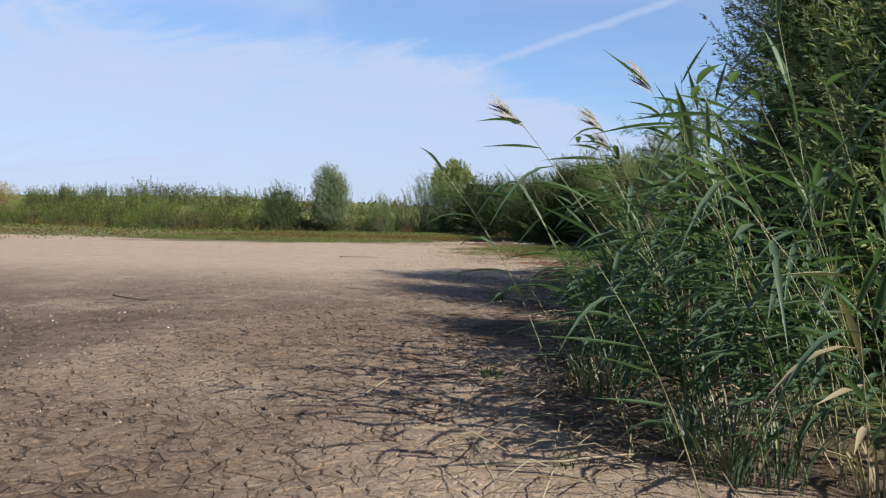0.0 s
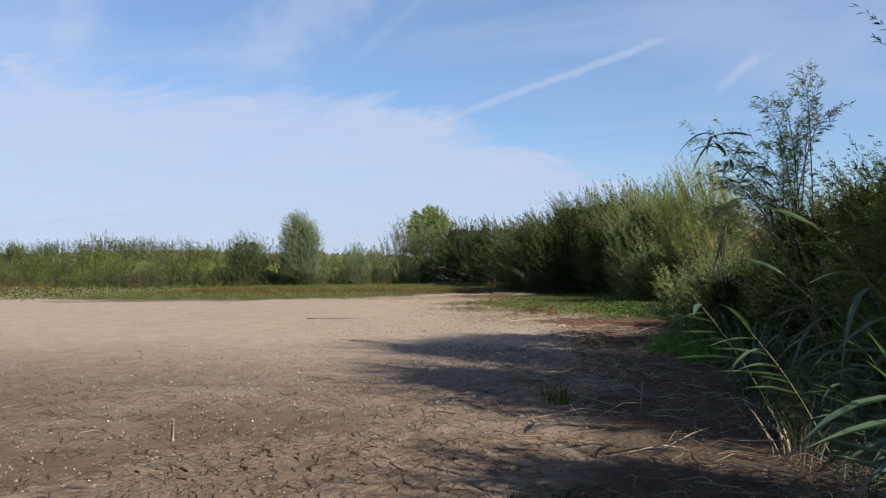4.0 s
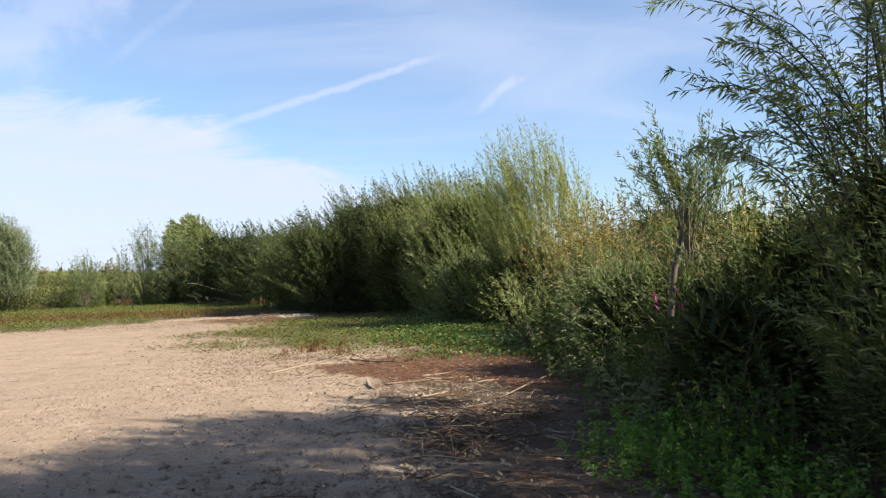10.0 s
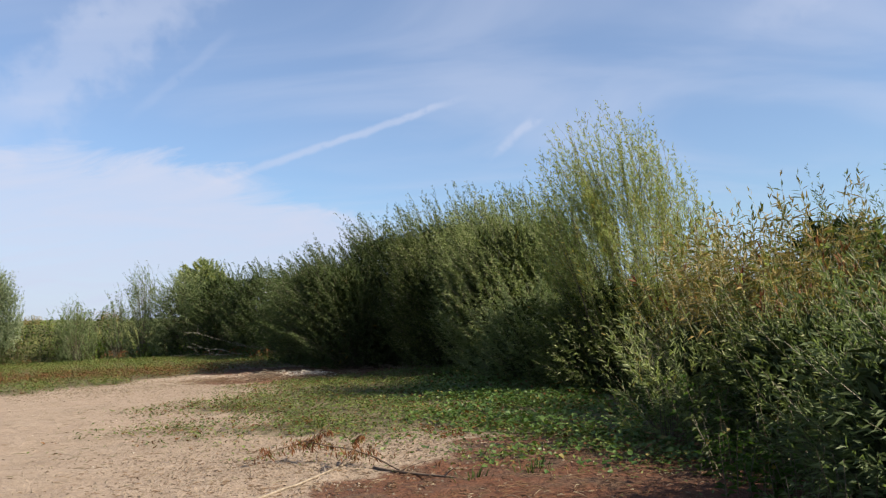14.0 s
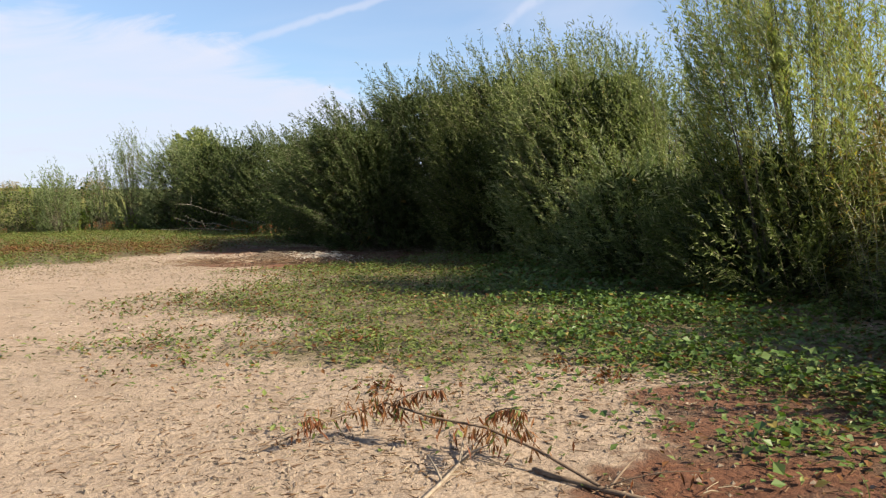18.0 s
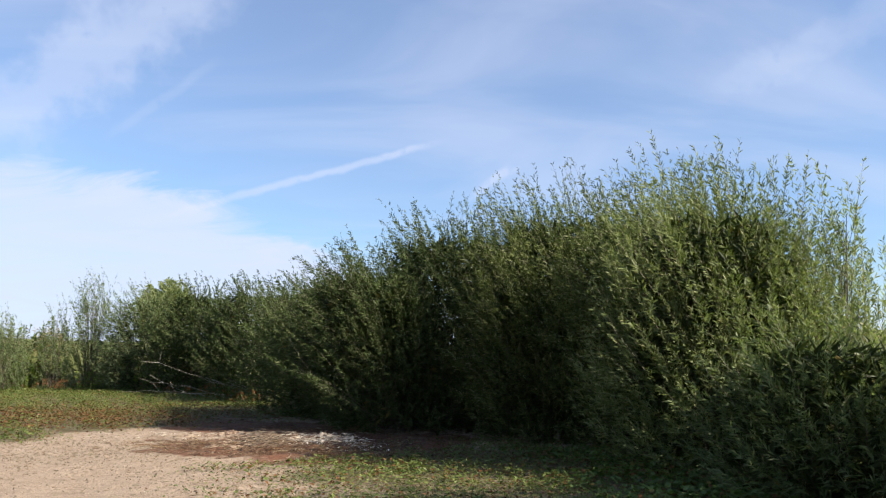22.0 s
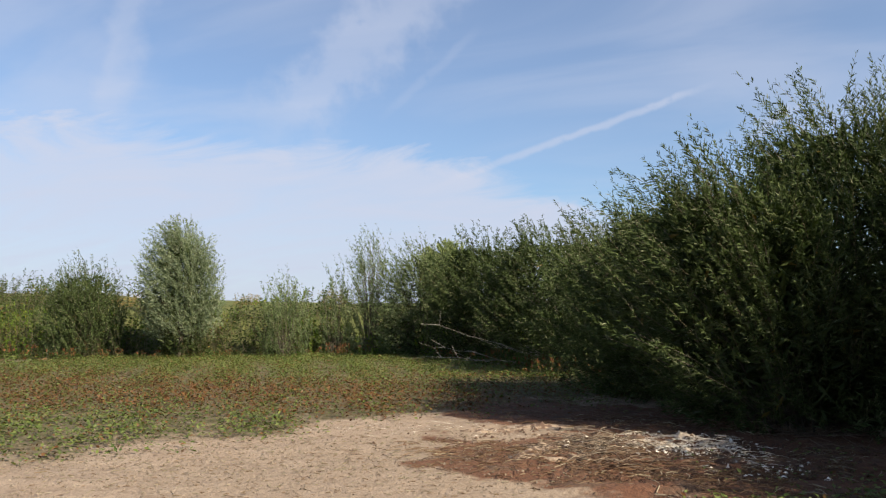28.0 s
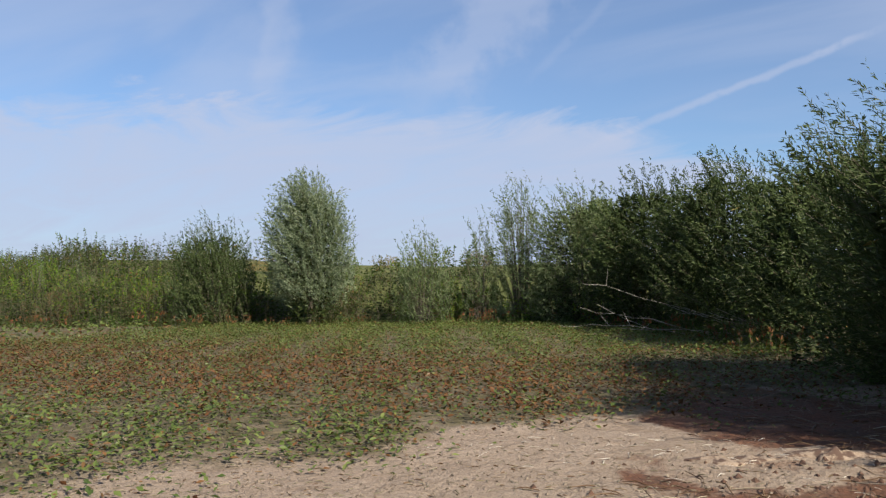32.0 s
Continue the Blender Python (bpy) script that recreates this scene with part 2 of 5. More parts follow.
CREEPER_BROAD = leaf_material("broad_creeper_leaf", (0.022, 0.048, 0.009), (0.058, 0.108, 0.022), (0.12, 0.175, 0.048), (0.15, 0.12, 0.03), 0.04, 0.3, 0.35)
CREEPER_BROWN = leaf_material("withered_creeper_leaf", (0.048, 0.021, 0.010), (0.105, 0.046, 0.019), (0.175, 0.088, 0.037), (0.075, 0.105, 0.026), 0.25, 0.2)
REED_LEAF = leaf_material("reed_leaf", (0.024, 0.047, 0.024), (0.054, 0.092, 0.050), (0.115, 0.16, 0.098), (0.211, 0.198, 0.0744), 0.07, 0.38, 0.55)
REED_STRAW = leaf_material("reed_straw", (0.12, 0.098, 0.063), (0.21, 0.177, 0.12), (0.31, 0.27, 0.195), (0.16, 0.112, 0.065), 0.15, 0.15)
STRAW_DARK = leaf_material("old_litter", (0.05, 0.028, 0.017), (0.115, 0.066, 0.038), (0.21, 0.145, 0.088), (0.30, 0.25, 0.18), 0.1, 0.05)
DRY_REED = leaf_material("dry_reed_leaf", (0.09, 0.064, 0.024), (0.215, 0.155, 0.055), (0.34, 0.26, 0.115), (0.10, 0.115, 0.03), 0.3, 0.3)
LOOSESTRIFE = leaf_material("magenta_blossom", (0.16, 0.02, 0.10), (0.30, 0.05, 0.2), (0.4, 0.1, 0.3))
BARK = stem_material("willow_bark", (0.04, 0.032, 0.022), (0.10, 0.083, 0.058))
TWIG = stem_material("willow_twig", (0.045, 0.036, 0.019), (0.10, 0.08, 0.042), 30.0, 0.6)
REED_STALK = stem_material("reed_stalk", (0.09, 0.10, 0.045), (0.23, 0.215, 0.115), 22.0, 0.5)
PLUME = stem_material("reed_plume", (0.14, 0.13, 0.13), (0.25, 0.235, 0.23), 40.0)
DEADWOOD = stem_material("bleached_wood", (0.12, 0.092, 0.065), (0.25, 0.205, 0.155), 18.0)
WETWOOD = stem_material("brown_wood", (0.077, 0.049, 0.0315), (0.168, 0.119, 0.077), 18.0)


def ground_material():
    """Dried silt with shrinkage cracks, darker litter and reddish peat by the bushes, grass on the dike."""
    mat, n = material("dry_silt_ground")
    place = n.add("ShaderNodeNewGeometry").outputs["Position"]
    zones = n.add("ShaderNodeAttribute", attribute_name="zones")
    cover, litter, red = n.add("ShaderNodeSeparateColor", zones.outputs["Color"]).outputs
    crackle = n.add("ShaderNodeAttribute", attribute_name="crackle").outputs["Fac"]
    big = n.noise(place, 0.28, 4.0)
    mid = n.noise(place, 1.9, 5.0, 0.6)
    fine = n.noise(place, 26.0, 6.0, 0.7)
    silt = n.ramp(mid, (0.25, (0.218, 0.160, 0.117)), (0.55, (0.275, 0.211, 0.158)), (0.8, (0.327, 0.259, 0.200)))
    silt = n.mix(n.math("MULTIPLY", n.step(big, 0.42, 0.62), 0.35), silt, (0.225, 0.173, 0.127))
    silt = n.mix(n.math("MULTIPLY", n.step(fine, 0.46, 0.66), 0.45), silt, (0.135, 0.10, 0.072))
    speck = n.noise(place, 55.0, 3.0, 0.6)
    silt = n.mix(n.math("MULTIPLY", n.step(speck, 0.56, 0.66), 0.6), silt, (0.06, 0.043, 0.03))
    silt = n.mix(n.math("MULTIPLY", n.step(speck, 0.42, 0.34), 0.5), silt, (0.31, 0.27, 0.215))
    grit = n.add("ShaderNodeTexVoronoi", place, feature="F1")
    grit.inputs["Scale"].default_value = 24.0
    silt = n.mix(n.math("MULTIPLY", n.step(grit.outputs["Distance"], 0.2, 0.08), n.step(n.noise(place, 3.1, 2.0), 0.56, 0.72)), silt, (0.311, 0.281, 0.236))
    silt = n.mix(n.math("MULTIPLY", crackle, n.step(big, 0.15, 0.55)), silt, n.mix(1.0, silt, (0.35, 0.30, 0.27), "MULTIPLY"))
    patchy = n.noise(place, 9.0, 5.0, 0.7)
    stain = n.noise(n.add("ShaderNodeMapping", place, (0, 0, 0), (0, 0, 0.3), (1.0, 1.5, 1)).outputs[0], 2.3, 6.0, 0.68, 0.4)
    silt = n.mix(n.math("MULTIPLY", n.step(stain, 0.53, 0.68), 0.5), silt, (0.14, 0.096, 0.068))
    silt = n.mix(n.math("MULTIPLY", n.step(patchy, 0.5, 0.68), 0.4), silt, n.mix(1.0, silt, (0.6, 0.55, 0.5), "MULTIPLY"))
    # shrinkage cracks: two sizes, strongest where the silt dried deepest
    bent = n.add("ShaderNodeMix", data_type="VECTOR")
    n.put(bent.inputs[0], 0.035)
    n.put(bent.inputs[4], place)
    n.put(bent.inputs[5], n.add("ShaderNodeTexNoise", place, None, 6.0).outputs["Color"])
    cells = n.add("ShaderNodeTexVoronoi", bent.outputs[1], feature="DISTANCE_TO_EDGE")
    cells.inputs["Scale"].default_value = 5.2
    cells2 = n.add("ShaderNodeTexVoronoi", bent.outputs[1], feature="DISTANCE_TO_EDGE")
    cells2.inputs["Scale"].default_value = 13.0
    gap = n.math("MAXIMUM", n.step(cells.outputs["Distance"], 0.055, 0.012), n.math("MULTIPLY", n.step(cells2.outputs["Distance"], 0.06, 0.01), 0.3))
    gap = n.math("MULTIPLY", gap, n.math("MULTIPLY", crackle, n.step(n.noise(place, 2.6, 3.0), 0.38, 0.60)))
    silt = n.mix(n.math("MULTIPLY", gap, 0.8), silt, (0.0376, 0.0261, 0.0181))
    soil = n.ramp(fine, (0.3, (0.0279, 0.0198, 0.0136)), (0.6, (0.0806, 0.0558, 0.0384)), (0.85, (0.186, 0.14, 0.0961)))
    peat = n.ramp(fine, (0.3, (0.042, 0.016, 0.009)), (0.62, (0.125, 0.052, 0.028)), (0.9, (0.23, 0.125, 0.078)))
    sod = n.ramp(n.noise(place, 7.0, 6.0, 0.7), (0.3, (0.03, 0.028, 0.012)), (0.55, (0.075, 0.064, 0.03)), (0.8, (0.16, 0.128, 0.073)))
    ragged = n.math("MULTIPLY", n.math("SUBTRACT", n.noise(place, 4.0, 5.0, 0.65), 0.5), 0.9)
    colour = n.mix(n.step(n.math("ADD", litter, ragged), 0.30, 0.72), silt, soil)
    peat = n.mix(n.math("MULTIPLY", n.step(mid, 0.46, 0.66), 0.7), peat, soil)
    colour = n.mix(n.math("MULTIPLY", n.step(n.math("ADD", red, ragged), 0.30, 0.62), 0.9), colour, peat)
    colour = n.mix(n.step(n.math("ADD", cover, ragged), 0.22, 0.8), colour, sod)
    grass = n.ramp(n.noise(place, 1.3, 6.0, 0.7), (0.3, (0.038, 0.048, 0.013)), (0.55, (0.078, 0.086, 0.026)), (0.8, (0.15, 0.13, 0.055)))
    colour = n.mix(n.step(cover, 0.72, 0.98), colour, grass)
    skin = n.add("ShaderNodeBsdfPrincipled", colour)
    skin.inputs["Roughness"].default_value = 0.93
    skin.inputs["Specular IOR Level"].default_value = 0.2
    lumpy = n.math("MULTIPLY", n.noise(place, 11.0, 4.0, 0.65), 0.9)
    relief = n.math("SUBTRACT", n.math("ADD", n.math("MULTIPLY", fine, 0.6), n.math("ADD", n.math("MULTIPLY", mid, 0.9), lumpy)), n.math("MULTIPLY", gap, 1.1))
    bump = n.add("ShaderNodeBump", 1.0, 0.035)
    n.put(bump.inputs["Height"], relief)
    n.put(skin.inputs["Normal"], bump.outputs[0])
    n.add("ShaderNodeOutputMaterial", skin.outputs[0])
    return mat


GROUND = ground_material()

# ---- mesh helpers ----
rng = np.random.default_rng(7)


def raw_mesh(name, verts, faces, mat, smooth=False):
    """A mesh from arrays of vertices and of faces that all have the same number of corners."""
    verts, faces = np.asarray(verts, np.float32), np.asarray(faces, np.int32)
    me = bpy.data.meshes.new(name)
    corners = faces.shape[1]
    me.vertices.add(len(verts))
    me.vertices.foreach_set("co", verts.ravel())
    me.loops.add(faces.size)
    me.loops.foreach_set("vertex_index", faces.ravel())
    me.polygons.add(len(faces))
    me.polygons.foreach_set("loop_start", np.arange(0, faces.size, corners, dtype=np.int32))
    me.polygons.foreach_set("loop_total", np.full(len(faces), corners, np.int32))
    me.polygons.foreach_set("use_smooth", np.full(len(faces), smooth))
    me.materials.append(mat)
    me.update(calc_edges=True)
    return me


def part(name, me, parent=None, label="", kind=""):
    """Links a mesh as one object under a thing."""
    ob = new(name, me)
    if parent:
        ob.parent = parent
    return tagged(ob, label=label, kind=kind)


def unit(v):
    return v / np.maximum(np.linalg.norm(v, axis=-1, keepdims=True), 1e-9)


def leaf_arrays(pos, along, length, width, fold=0.18, droop=0.0, turned=None):
    """Pointed leaves, two facets each: pos and along are rows of points and directions."""
    count = len(pos)
    along = unit(along)
    side = unit(np.cross(along, rng.normal(size=(count, 3)) if turned is None else turned))
    up = np.cross(side, along)
    length, width = np.broadcast_to(length, count)[:, None], np.broadcast_to(width, count)[:, None]
    mid = pos + along * length * 0.42 + up * width * fold
    tip = pos + along * length + np.array([0, 0, -1.0]) * length * droop
    verts = np.stack([pos, mid + side * width / 2, tip, mid - side * width / 2], 1).reshape(-1, 3)
    base = np.arange(count)[:, None] * 4
    tris = np.concatenate([base + [0, 1, 2], base + [0, 2, 3]])
    return verts, tris


def tubes(curves, radii, sides=3):
    """Tapered stems: curves is shoots x points x 3, radii is shoots x points."""
    count, points, _ = curves.shape
    tangent = unit(np.gradient(curves, axis=1))
    helper = np.where(np.abs(tangent[..., 2:3]) > 0.9, [1.0, 0, 0], [0, 0, 1.0])
    a = unit(np.cross(tangent, helper))
    b = np.cross(tangent, a)
    turns = np.arange(sides) * 2 * np.pi / sides
    ring = a[:, :, None] * np.cos(turns)[:, None] + b[:, :, None] * np.sin(turns)[:, None]
    verts = curves[:, :, None] + ring * radii[:, :, None, None]
    index = np.arange(count * points * sides).reshape(count, points, sides)
    low, high = index[:, :-1], index[:, 1:]
    quads = np.stack([low, np.roll(low, -1, 2), np.roll(high, -1, 2), high], -1).reshape(-1, 4)
    return verts.reshape(-1, 3), quads


def bezier(p0, p1, p2, steps):
    t = np.linspace(0, 1, steps)[None, :, None]
    return (1 - t) ** 2 * p0[:, None] + 2 * t * (1 - t) * p1[:, None] + t**2 * p2[:, None]


def on_bezier(p0, p1, p2, t):
    t = t[:, None]
    return (1 - t) ** 2 * p0 + 2 * t * (1 - t) * p1 + t**2 * p2, 2 * (1 - t) * (p1 - p0) + 2 * t * (p2 - p1)


# ---- the lie of the land ----
EDGE = np.array([(7.5, -30), (7.2, -12), (6.6, -4), (6.0, 0), (5.4, 4), (5.2, 9), (5.2, 13), (5.2, 17), (5.6, 22), (6.0, 27), (5.4, 31.5), (4.2, 35.2),
                 (1.6, 38.6), (-1.6, 42.4), (-4.0, 47.5), (-7.0, 53.0), (-11, 57.2), (-15, 57.6), (-20, 55.8), (-26, 54.4), (-32, 53), (-40, 55),
                 (-52, 60), (-68, 66), (-95, 74), (-125, 60), (-120, -10), (-60, -45), (-8, -48)], float)


def edge_distance(x, y):
    """Metres outside the pond's rim (negative: on the pond's bed)."""
    p = np.stack([x, y], -1)
    best, inside = np.full(x.shape, 1e9), np.zeros(x.shape, bool)
    for a, b in zip(EDGE, np.roll(EDGE, -1, 0)):
        ab, ap = b - a, p - a
        t = np.clip((ap @ ab) / (ab @ ab), 0, 1)
        best = np.minimum(best, np.hypot(*(np.moveaxis(ap - t[..., None] * ab, -1, 0))))
        inside ^= ((a[1] > y) != (b[1] > y)) & (x < a[0] + (y - a[1]) / (b[1] - a[1] + 1e-12) * ab[0])
    return np.where(inside, -best, best)


def smooth(v, low, high):
    t = np.clip((v - low) / (high - low), 0, 1)
    return t * t * (3 - 2 * t)


def waves(x, y, scale, seed):
    """Soft uneven field between about -1 and 1."""
    r = np.random.default_rng(seed)
    out = np.zeros_like(x, float)
    for k in range(9):
        turn, phase, size = r.uniform(0, 2 * np.pi), r.uniform(0, 2 * np.pi), scale * 1.6 ** (k % 4)
        out += np.sin((x * np.cos(turn) + y * np.sin(turn)) * size + phase) / 1.35 ** (k % 4)
    return out / 3.6


def land(x, y):
    x, y = np.asarray(x, float), np.asarray(y, float)
    d = edge_distance(x, y)
    rise = (2.2 + 1.1 * smooth(-x, 30, 42)) * smooth(d, 0.2, 8.5) + 0.25 * waves(x, y, 0.25, 3) * smooth(d, 1, 9)
    bed = 0.025 * waves(x, y, 0.55, 5) + 0.012 * waves(x, y, 2.7, 8)
    lump = 0.07 * np.exp(-(((x + 2.0) / 1.5) ** 2 + ((y - 38.4) / 0.7) ** 2))
    return rise + bed + lump


def height(x, y):
    return float(land(np.array([x]), np.array([y]))[0])


def in_poly(x, y, poly):
    inside = np.zeros(x.shape, bool)
    best = np.full(x.shape, 1e9)
    poly = np.array(poly, float)
    p = np.stack([x, y], -1)
    for a, b in zip(poly, np.roll(poly, -1, 0)):
        ab, ap = b - a, p - a
        t = np.clip((ap @ ab) / (ab @ ab), 0, 1)
        best = np.minimum(best, np.hypot(*(np.moveaxis(ap - t[..., None] * ab, -1, 0))))
        inside ^= ((a[1] > y) != (b[1] > y)) & (x < a[0] + (y - a[1]) / (b[1] - a[1] + 1e-12) * ab[0])
    return np.where(inside, best, -best)


TONGUE = [(2.3, 19.9), (1.2, 22.0), (-2.3, 23.2), (-4.1, 27.2), (-3.9, 31), (-2.8, 34.6), (-1.6, 37.2), (2, 39), (6, 35), (7, 27), (6, 19)]
NORTH_BED = [(-30, 24), (-21.5, 29.6), (-13.6, 31.2), (-9.8, 33.6), (-8.5, 35.1), (-7.6, 36.5), (-6.2, 38.0), (-4.3, 40.3), (-1, 43), (-4, 50), (-8, 56), (-14, 60),
             (-26, 57), (-36, 57), (-60, 66), (-95, 76), (-95, 30)]
LITTER = [(5.3, -3.6), (4.8, -0.9), (3.7, 1.4), (2.6, 3.5), (2.4, 7), (2.3, 11), (1.9, 15), (1.5, 18), (1.1, 20.9), (2.2, 22.3), (4, 22), (9, 22), (9, -6)]
PEAT = [(1.2, 19.0), (0.9, 21.0), (1.9, 21.6), (3.4, 20.6), (3.6, 18.2), (2.4, 17.6)]
PEAT_EAST = [(1.6, 20.4), (1.9, 22.0), (2.6, 23.4), (4.6, 24.4), (6.0, 23), (5.8, 17.5), (4.4, 16.2), (3.4, 17.6)]
PEAT_NORTH = [(-2.9, 34.9), (-1.8, 34.0), (-0.6, 34.5), (0.4, 35.2), (0.9, 37.4), (-0.2, 39.6), (-2.5, 41.2), (-5.4, 42.0), (-5.0, 40.0), (-4.2, 38.9), (-2.9, 38.2), (-2.6, 37.2), (-3.3, 36.4)]
PEAT_SPOTS = [(-5.1, 37.3), (-4.7, 36.2), (-4.2, 35.5), (-3.4, 35.2), (-2.9, 36.0), (-3.2, 37.2), (-4.2, 37.8)]

BARE_STRIP = [(-44, 40), (-32, 34.6), (-25, 34.2), (-20.5, 29.2), (-24.5, 26.4), (-33, 29), (-46, 34)]


def creeping(x, y):
    """How thickly the creeping plants stand, 0 to 1."""
    rag = 0.9 * waves(x, y, 1.6, 21)
    tongue = smooth(in_poly(x, y, TONGUE) + rag, -0.5, 3.4) ** 1.2
    north = smooth(in_poly(x, y, NORTH_BED) + rag, -0.5, 1.4)
    bare = np.maximum(smooth(np.maximum(in_poly(x, y, PEAT_NORTH), in_poly(x, y, PEAT_SPOTS)) + 0.4 * rag, -0.3, 0.6), smooth(in_poly(x, y, PEAT) + 0.4 * rag, -0.4, 0.6))
    strip = smooth(in_poly(x, y, BARE_STRIP) + 2.5 * rag, -0.5, 1.5)
    return np.maximum(tongue, north) * (1 - 0.85 * bare) * (1 - 0.9 * strip)


def ground():
    def line(low, high, fine_low, fine_high, fine, growth):
        mid = list(np.arange(fine_low, fine_high, fine))
        step, left = fine, [fine_low]
        while left[-1] > low:
            step *= growth
            left.append(left[-1] - step)
        step, right = fine, [mid[-1]]
        while right[-1] < high:
            step *= growth
            right.append(right[-1] + step)
        return np.array(left[:0:-1] + mid + right[1:])

    xs, ys = line(-1800, 1800, -8, 6.0, 0.145, 1.08), line(-1500, 2600, -3.5, 41, 0.145, 1.08)
    x, y = np.meshgrid(xs, ys)
    z = land(x, y)
    d = edge_distance(x, y)
    trodden = np.clip(1 - np.hypot(x - 2.2, (y - 14.5) / 1.6) / 2.4, 0, 1) + np.clip(1 - np.hypot(x - 2, (y - 6) / 4) / 2.2, 0, 1)
    z += (0.018 * trodden + 0.004) * (d < 0) * rng.normal(size=x.shape)
    hummock = smooth(in_poly(x, y, PEAT_NORTH), -1.6, 0.5) + 0.8 * smooth(in_poly(x, y, PEAT), -0.6, 0.3)
    z += hummock * (0.03 * waves(x, y, 4.6, 91) + 0.014 * rng.normal(size=x.shape))
    index = np.arange(x.size).reshape(x.shape)
    quads = np.stack([index[:-1, :-1], index[:-1, 1:], index[1:, 1:], index[1:, :-1]], -1).reshape(-1, 4)
    me = raw_mesh("ground", np.stack([x, y, z], -1).reshape(-1, 3), quads, GROUND, True)
    soil_zones(me, x.ravel(), y.ravel(), 1.0)
    tagged(new("ground", me), "dry cracked silt bed of an empty pond with a grassy dike", "ground", kind="structure")


def soil_zones(me, flat_x, flat_y, cracked):
    """Writes what covers the soil at each vertex: plants, litter, peat, and how deep it has cracked."""
    d = edge_distance(flat_x, flat_y)
    cover = np.maximum(creeping(flat_x, flat_y) ** 1.3 * 0.66, smooth(d, -0.6, 1.0))
    rag = 0.6 * waves(flat_x, flat_y, 1.9, 33)
    litter = smooth(in_poly(flat_x, flat_y, LITTER) + rag, -0.7, 1.3)
    red = np.maximum(np.maximum(smooth(in_poly(flat_x, flat_y, PEAT) + rag, -0.3, 0.7), smooth(in_poly(flat_x, flat_y, PEAT_EAST) + rag, -0.3, 0.7)), np.maximum(smooth(in_poly(flat_x, flat_y, PEAT_NORTH) + 0.3 + rag, -0.4, 0.6), smooth(in_poly(flat_x, flat_y, PEAT_SPOTS) + 0.3 + 1.3 * rag, -0.4, 0.7)))
    zones = me.color_attributes.new("zones", "FLOAT_COLOR", "POINT")
    zones.data.foreach_set("color", np.stack([cover, litter, red, np.ones_like(red)], -1).astype(np.float32).ravel())
    crackle = me.attributes.new("crackle", "FLOAT", "POINT")
    crackle.data.foreach_set("value", (cracked * smooth(flat_y, 16, 4) * (1 - 0.6 * litter) * (0.25 + 0.75 * smooth(flat_x, 4.3, 2.4))).astype(np.float32))


ground()

# ---- willows ----


def willow(x, y, tall, rx, ry, shoots=60, twigs=900, per_twig=26, leaf=WILLOW_SHADED, lean=(0, 0), low=0.12, upright=0.7, size=(0.115, 0.0155),
           label="dense green willow shrub with narrow leaves", name="willow_shrub", trunk=0.0, girth=0.10, twig_length=(0.5, 1.1), open_top=0.0, shell=0.7, skirt=0.0, core=0, back=0.7, drift=(-0.28, -0.06)):
    """A willow: limbs spring from the foot and end in an uneven dome; leafy rods clothe it, most of them growing upwards."""
    root = new(name)
    root.location = (x, y, height(x, y))
    tagged(root, label, "tree" if trunk else "shrub", "willows round the pond")
    phi, out = rng.uniform(0, 2 * np.pi, shoots), np.sqrt(rng.uniform(0.0, 1, shoots))
    p0 = np.stack([np.cos(phi) * 0.25 * out * rx, np.sin(phi) * 0.25 * out * ry, np.full(shoots, -0.1)], -1)
    if trunk:
        p0 = np.stack([0.04 * np.cos(phi), 0.04 * np.sin(phi), trunk * rng.uniform(0.75, 1.1, shoots)], -1)
    crown = np.sqrt(np.clip(1 - out**2, 0, 1))
    top = (low + (1 - low) * crown) * tall * rng.uniform(0.8, 0.97, shoots)
    p2 = np.stack([np.cos(phi) * out * rx * 0.9 + lean[0], np.sin(phi) * out * ry * 0.9 + lean[1], np.maximum(top, trunk + 0.3)], -1)
    p1 = (p0 + p2) / 2 + np.stack([-0.1 * np.cos(phi) * rx * out, -0.1 * np.sin(phi) * ry * out, 0.16 * top * (0.3 + out)], -1)
    # rods: some on the limbs, the rest out of the uneven shell of the crown
    on_limb = int(twigs * (1 - shell))
    pick = rng.integers(0, shoots, on_limb)
    q0, tangent = on_bezier(p0[pick], p1[pick], p2[pick], rng.uniform(0.3, 1.0, on_limb) ** 0.7)
    count = twigs - on_limb
    turn = rng.uniform(0, 2 * np.pi, count)
    up = rng.uniform(0, 1, count) ** 0.85
    belly = np.where(up < 0.3, 0.80 + 0.67 * up, np.sqrt(np.clip(1 - (np.maximum(up - 0.3, 0) / 0.7) ** 2.3, 0, 1)))
    lumps = 1 + 0.10 * np.sin(3 * turn + 7 * up + x) + 0.08 * np.sin(5 * turn - 9 * up + y)
    inset = rng.uniform(0.55, 0.98, count) ** 0.6 * lumps
    bottom = max(trunk * 0.7, skirt)
    shell_at = np.stack([np.cos(turn) * belly * rx * inset + lean[0] * up, np.sin(turn) * belly * ry * inset + lean[1] * up, bottom + up * (tall * 0.9 - bottom) * np.minimum(inset + 0.08, 1.05)], -1)
    q0 = np.concatenate([q0, shell_at])
    tangent = np.concatenate([unit(tangent), np.zeros((count, 3))])
    outward = unit((q0 - [lean[0] * 0.5, lean[1] * 0.5, tall * 0.3]) / np.array([rx * rx, ry * ry, (tall * 0.8) ** 2]))
    # fewer rods on the side turned away from the pond
    away = outward @ np.array([0.85, 0.5, -0.1]) > 0.35
    keep = ~away | (rng.uniform(0, 1, twigs) < back)
    q0, tangent, outward, twigs = q0[keep], tangent[keep], outward[keep], int(keep.sum())
